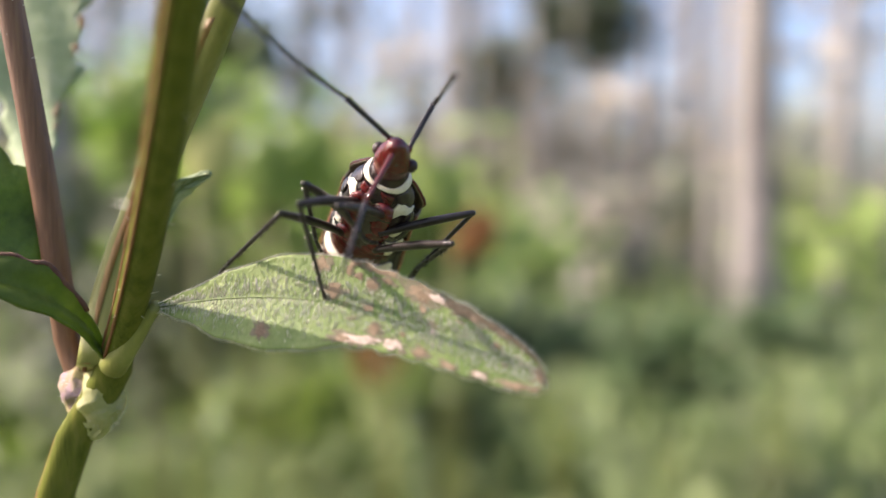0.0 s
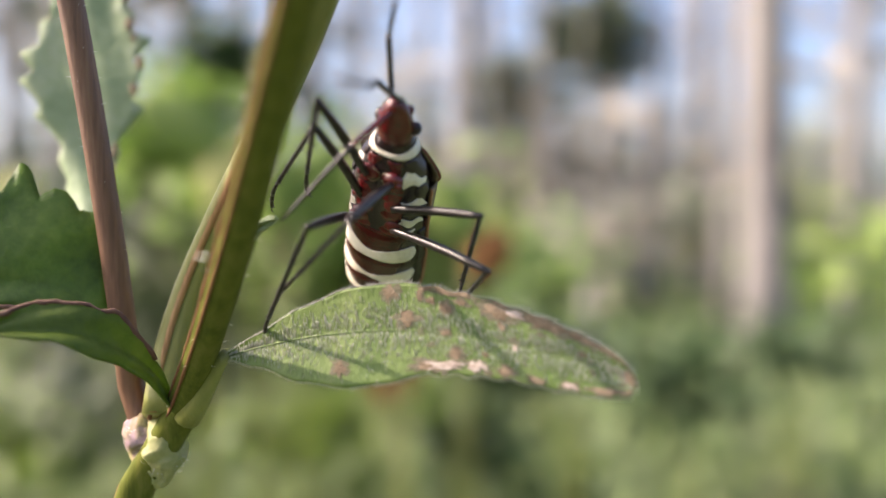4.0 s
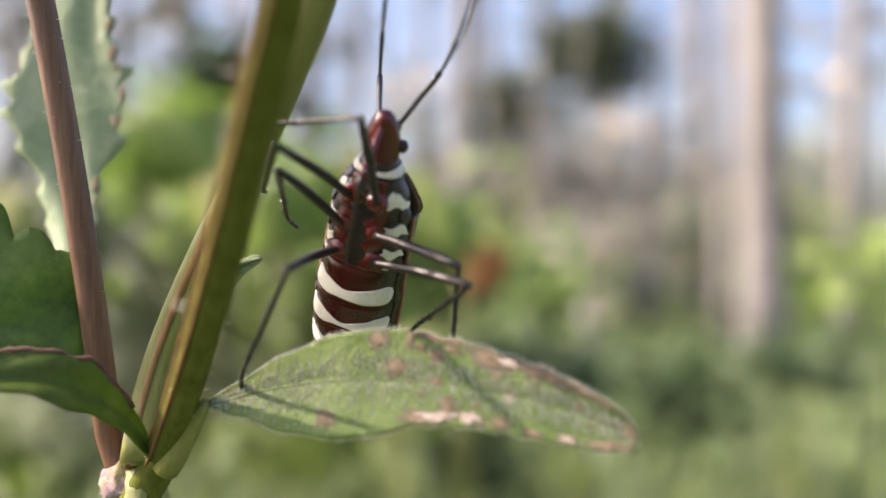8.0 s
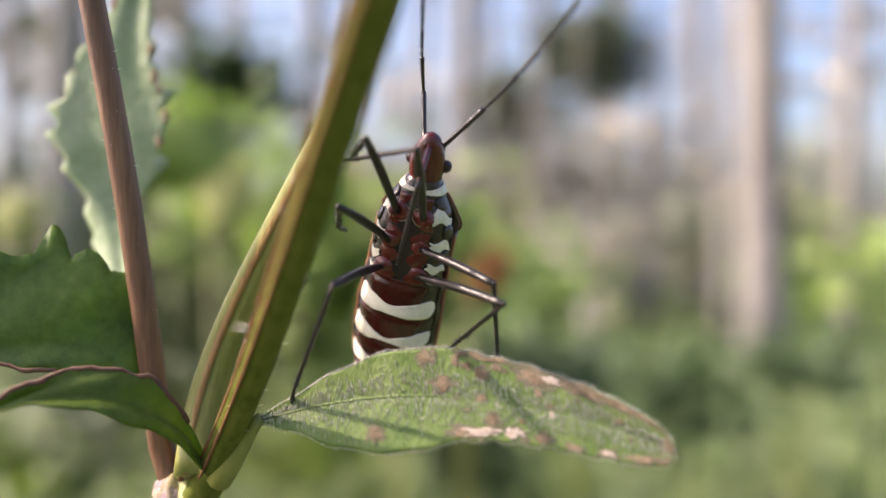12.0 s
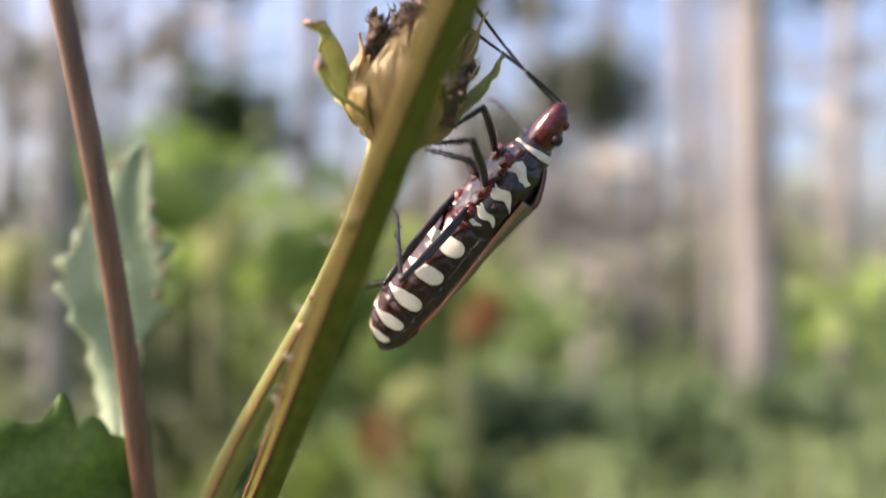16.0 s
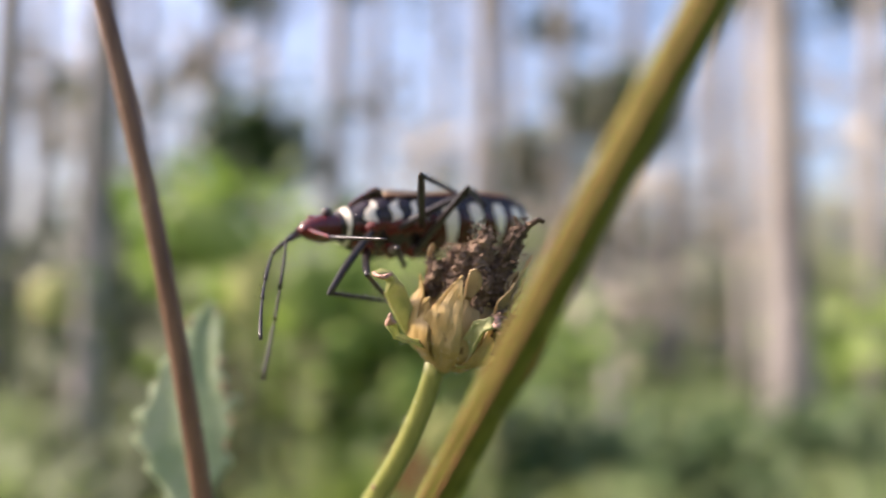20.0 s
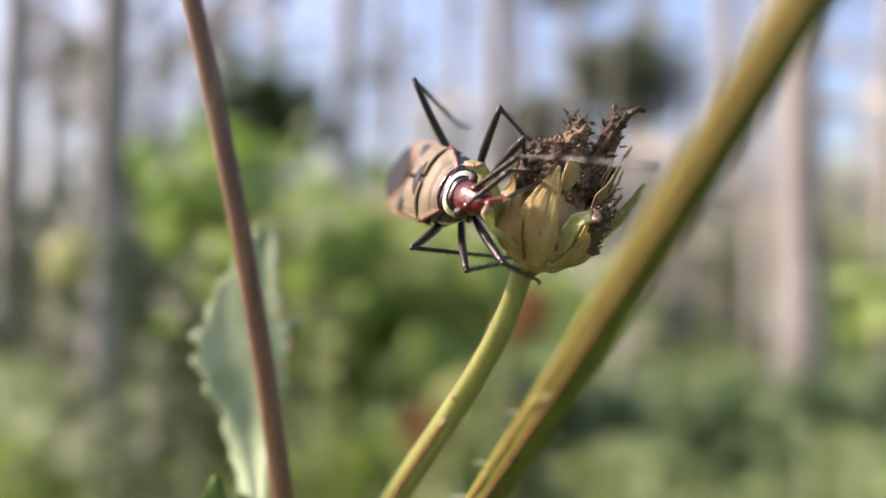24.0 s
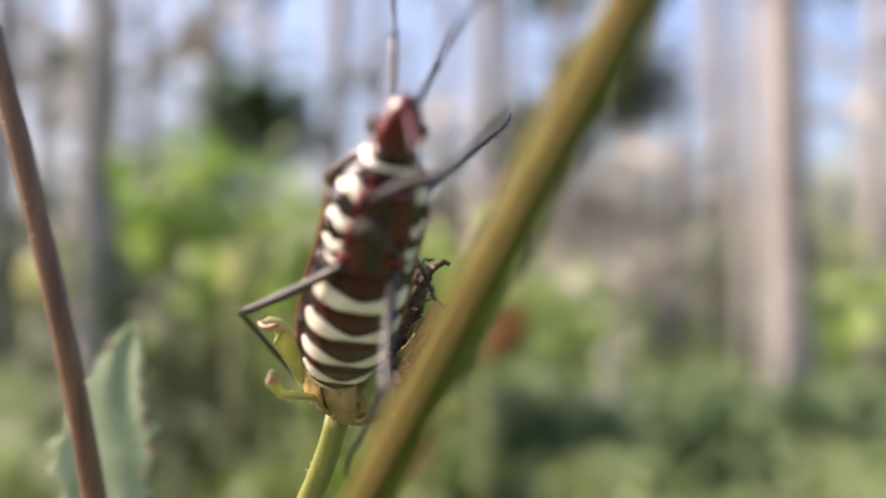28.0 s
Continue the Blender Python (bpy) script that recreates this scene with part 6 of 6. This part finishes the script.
    swing(limb['antenna_right'], [
        (0, 0.79, 0.58, -0.2, 0.58, 0.65, -0.49),
        (1, 0.75, 0.66, -0.12, 0.3, 0.71, -0.64),
        (2, 0.54, 0.82, 0.19, 0, 0.93, -0.37),
        (2.5, 0.77, 0.64, 0.02, 0.42, 0.63, -0.66),
        (3, 0.82, 0.57, -0.01, 0.66, 0.12, -0.74),
        (3.25, 0.71, 0.7, -0.04, 0.3, 0.58, -0.76),
        (3.5, 0.38, 0.92, 0.1, -0.22, 0.83, -0.51),
        (5.5, 0.15, 0.94, 0.3, 0.08, 0.96, -0.28),
        (6, 0.36, 0.91, 0.22, 0.1, 0.9, -0.43),
        (7, 0.44, 0.3, 0.85, -0.14, 0.8, -0.59),
        (8, 0.41, 0.31, 0.86, -0.07, 0.89, -0.44),
        (9, 0.41, 0.5, 0.76, -0.05, 0.83, -0.56),
        (10, 0.29, 0.43, 0.85, 0, 0.83, -0.55),
        (11, 0.45, 0.6, 0.67, -0.01, 0.82, -0.57),
        (12, 0.35, 0.58, 0.73, -0.01, 0.76, -0.65),
        (12.5, 0.38, 0.61, 0.69, -0.01, 0.82, -0.57),
        (14.5, -0.24, 0.93, -0.28, -0.56, 0.13, -0.82),
        (15, 0.28, 0.94, 0.21, -0.5, 0.21, -0.84),
        (15.5, 0.63, 0.63, 0.45, -0.53, 0.33, -0.78),
        (16, 0.91, 0.25, 0.32, 0.04, 0.06, -1),
        (17, 0.96, 0.14, 0.22, -0.12, 0.36, -0.93),
        (17.5, 0.03, 0.86, -0.51, -0.23, 0.02, -0.97),
        (18, -0.63, -0.26, -0.73, -0.36, -0.17, -0.92),
        (19, -0.16, -0.1, -0.98, -0.34, -0.25, -0.91),
        (20, -0.25, 0.68, -0.69, 0.69, 0.2, -0.69),
        (21, -0.08, 0.47, -0.88, 0.8, -0.46, -0.39),
        (22, -0.2, 0.56, -0.8, 0.9, 0.07, -0.44),
        (22.5, -0.78, 0.42, -0.46, 0.66, -0.54, -0.52),
        (23.5, -0.71, 0.65, -0.27, 0.11, -0.7, -0.71),
        (24.5, -0.73, 0.67, -0.08, -0.51, -0.58, -0.63),
        (24.75, -0.29, 0.73, -0.62, -0.26, 0.09, -0.96),
        (25, 0, 0.57, -0.82, 0.09, 0.71, -0.7),
        (25.5, -0.54, 0.75, -0.38, -0.19, 0.95, -0.24),
        (26, -0.85, 0.18, 0.5, -0.48, 0.82, 0.32),
        (26.5, -0.72, 0.25, 0.64, -0.61, 0.42, 0.67),
        (27, -0.77, 0.06, 0.63, -0.64, -0.15, 0.75),
        (28, 0.02, 0.55, 0.84, -0.01, 0.15, 0.99),
    ])
    swing(limb['antenna_left'], [
        (0, 0.04, 0.07, 1, -0.12, 0.78, -0.62),
        (0.5, 0.81, 0.39, 0.45, -0.19, 0.76, -0.63),
        (1, 0.94, 0.09, -0.33, -0.14, 0.78, -0.61),
        (1.5, 0.47, 0.68, -0.56, -0.2, 0.79, -0.59),
        (2, -0.1, 0.92, -0.37, -0.16, 0.81, -0.57),
        (2.5, 0.5, 0.78, -0.37, -0.06, 0.72, -0.69),
        (3, 0.99, 0.13, -0.01, 0.16, 0.63, -0.76),
        (3.5, 0.98, 0.19, -0.06, -0.03, 0.56, -0.83),
        (4.17, -0.13, 0.79, -0.6, -0.35, 0.6, -0.73),
        (4.83, -0.85, 0.49, -0.18, -0.49, 0.68, -0.54),
        (5.5, -0.86, 0.42, 0.29, -0.6, 0.75, -0.29),
        (6, -0.81, 0.28, 0.52, -0.64, 0.73, -0.23),
        (7, -0.35, 0.82, 0.44, -0.39, 0.62, -0.68),
        (8, -0.37, 0.84, 0.4, -0.35, 0.77, -0.53),
        (9, -0.38, 0.75, 0.54, -0.38, 0.74, -0.55),
        (10, -0.61, 0.79, -0.03, -0.58, 0.76, -0.3),
        (11, -0.44, 0.9, -0.02, -0.44, 0.79, -0.43),
        (12, -0.55, 0.83, -0.08, -0.51, 0.78, -0.36),
        (12.5, -0.08, 0.72, -0.69, -0.02, 0.28, -0.96),
        (14.5, -0.6, 0.66, -0.45, -0.73, 0.26, -0.64),
        (15, 0.2, 0.9, 0.39, -0.81, 0.46, -0.36),
        (15.5, 0.64, 0.65, 0.4, -0.51, 0.42, -0.75),
        (16, 0.92, 0.32, 0.22, 0.2, 0.04, -0.98),
        (16.5, 0.91, 0.36, 0.21, -0.05, 0.66, -0.75),
        (17, 0.92, 0.32, 0.24, 0.08, 0.96, -0.26),
        (18, -0.58, -0.31, -0.75, -0.32, -0.16, -0.93),
        (19, 0.33, -0.26, -0.91, -0.07, -0.34, -0.94),
        (20, 0.51, 0.77, -0.39, 0.02, 0.44, -0.9),
        (21, 0.72, 0.66, -0.21, 0.42, 0.78, -0.46),
        (22, 0.17, 0.88, -0.45, 0.84, 0.55, -0.02),
        (22.5, -0.01, 1, 0.08, 0.67, 0.74, -0.11),
        (23.5, -0.55, 0.83, -0.11, 0.1, 0.96, -0.25),
        (24.5, -0.75, 0.45, -0.49, -0.36, 0.85, -0.38),
        (25, -0.18, -0.1, -0.98, 0.14, 0.93, 0.33),
        (25.33, -0.48, -0.16, -0.86, 0.2, 0.86, 0.46),
        (25.67, -0.73, -0.65, -0.19, 0.35, 0.7, 0.62),
        (26, 0.37, -0.3, 0.88, 0.52, 0.44, 0.73),
        (26.5, -0.37, 0.03, 0.93, 0.66, 0.73, 0.18),
        (27, -0.82, 0.14, 0.55, 0.51, 0.75, -0.43),
        (28, -0.36, 0.25, 0.9, 0.12, 0.73, -0.67),
    ])
    swing(limb['beak'], [
        (0, -0.03, -0.14, -0.99, -0.2, 0.18, -0.96),
        (0.5, -0.05, -0.57, -0.82, -0.22, 0.13, -0.97),
        (1, -0.06, -0.98, -0.21, -0.28, 0.06, -0.96),
        (2, 0.03, -0.99, -0.14, -0.29, -0.27, -0.92),
        (2.5, 0.18, -0.61, -0.77, 0.09, -0.27, -0.96),
        (3, 0.26, -0.08, -0.96, 0.47, -0.34, -0.81),
        (3.5, 0.23, -0.05, -0.97, 0.45, -0.49, -0.75),
        (4.5, -0.03, 0.11, -0.99, 0.29, -0.9, -0.31),
        (5.5, -0.32, 0.24, -0.92, 0.09, -0.96, 0.26),
        (6, -0.13, 0.08, -0.99, 0.16, -0.98, 0.14),
        (7, -0.17, -0.51, -0.84, -0.03, -1, -0.08),
        (8, -0.1, -0.47, -0.88, 0.02, -1, -0.01),
        (9, -0.12, -0.3, -0.95, -0.06, -0.99, -0.11),
        (10, -0.18, -0.25, -0.95, 0.13, -0.98, -0.16),
        (11, -0.19, -0.18, -0.97, 0.17, -0.95, -0.26),
        (12, -0.16, -0.26, -0.95, 0.06, -1, -0.01),
        (12.5, -0.16, -0.2, -0.97, -0.01, -1, 0.01),
        (14.5, -0.61, -0.48, -0.63, 0.05, -1, 0.03),
        (15, 0.18, -0.96, -0.2, -0.33, -0.94, -0.12),
        (15.5, 0.59, -0.75, 0.29, -0.43, -0.87, -0.22),
        (16, 0.72, -0.65, 0.26, -0.59, -0.71, -0.39),
        (17, 0.86, -0.5, -0.11, -0.12, -0.35, -0.93),
        (17.5, -0, -0.15, -0.99, -0.22, -0.31, -0.93),
        (18, -0.46, -0.53, -0.72, -0.33, -0.59, -0.74),
        (19, -0.25, -0.42, -0.87, -0.4, -0.33, -0.86),
        (20, -0.43, -0.05, -0.9, -0.51, -0.26, -0.82),
        (21, -0.46, 0.23, -0.86, -0.57, 0.15, -0.81),
        (22, -0.83, 0.07, -0.55, -0.9, -0.05, -0.44),
        (22.5, -0.94, 0.31, -0.13, -0.99, 0.15, 0),
        (23.5, -0.54, 0.84, -0.05, -0.82, -0.35, -0.45),
        (24.5, 0.18, 0.97, 0.18, -0, -0.81, -0.58),
        (25, 0.38, 0.9, 0.22, 0.12, -0.72, -0.68),
        (26, 0.24, 0.92, 0.31, -0.08, -0.82, -0.57),
        (26.5, 0.51, 0.78, -0.36, -0.34, -0.92, -0.18),
        (27, 0.42, -0.01, -0.91, -0.47, -0.8, 0.37),
        (28, -0.01, 0.1, -0.99, -0.23, -0.9, 0.38),
    ])
    sway(leaf, PIVOT, [
        (0, -7.2, 8.1, -3.4), (1, -3.5, 5.6, -5), (2, -2.3, 0.9, -0.7), (3.5, 0, 0, 0), (12.5, 0, 0, 0), (14.5, 1.8, -1.8, 2.5), (15, 4, -2.4, 3), (15.5, 1.3, -0.8, 0.3), (28, 0, 0, 0),
    ])
    sway(stem, STEM_FOOT, [
        (0, 0, 0, 0), (12.5, 0, 0, 0), (16, -0.4, -1, 1.2), (18, -0.7, -1.5, 1.4), (19, -0.8, -2.4, 2.8), (20, 1.8, -3.0, 2.9), (21, 1.0, -1.8, 0.6), (22, -0.6, 2.0, -2.5),
        (24.5, 1.6, -1.8, 2), (25, 1.4, -1.9, 2.4), (26, -0.3, 1.2, -2), (27, 1.3, -3, 4.5), (28, 2.2, -3.6, 5.9),
    ])


motions()
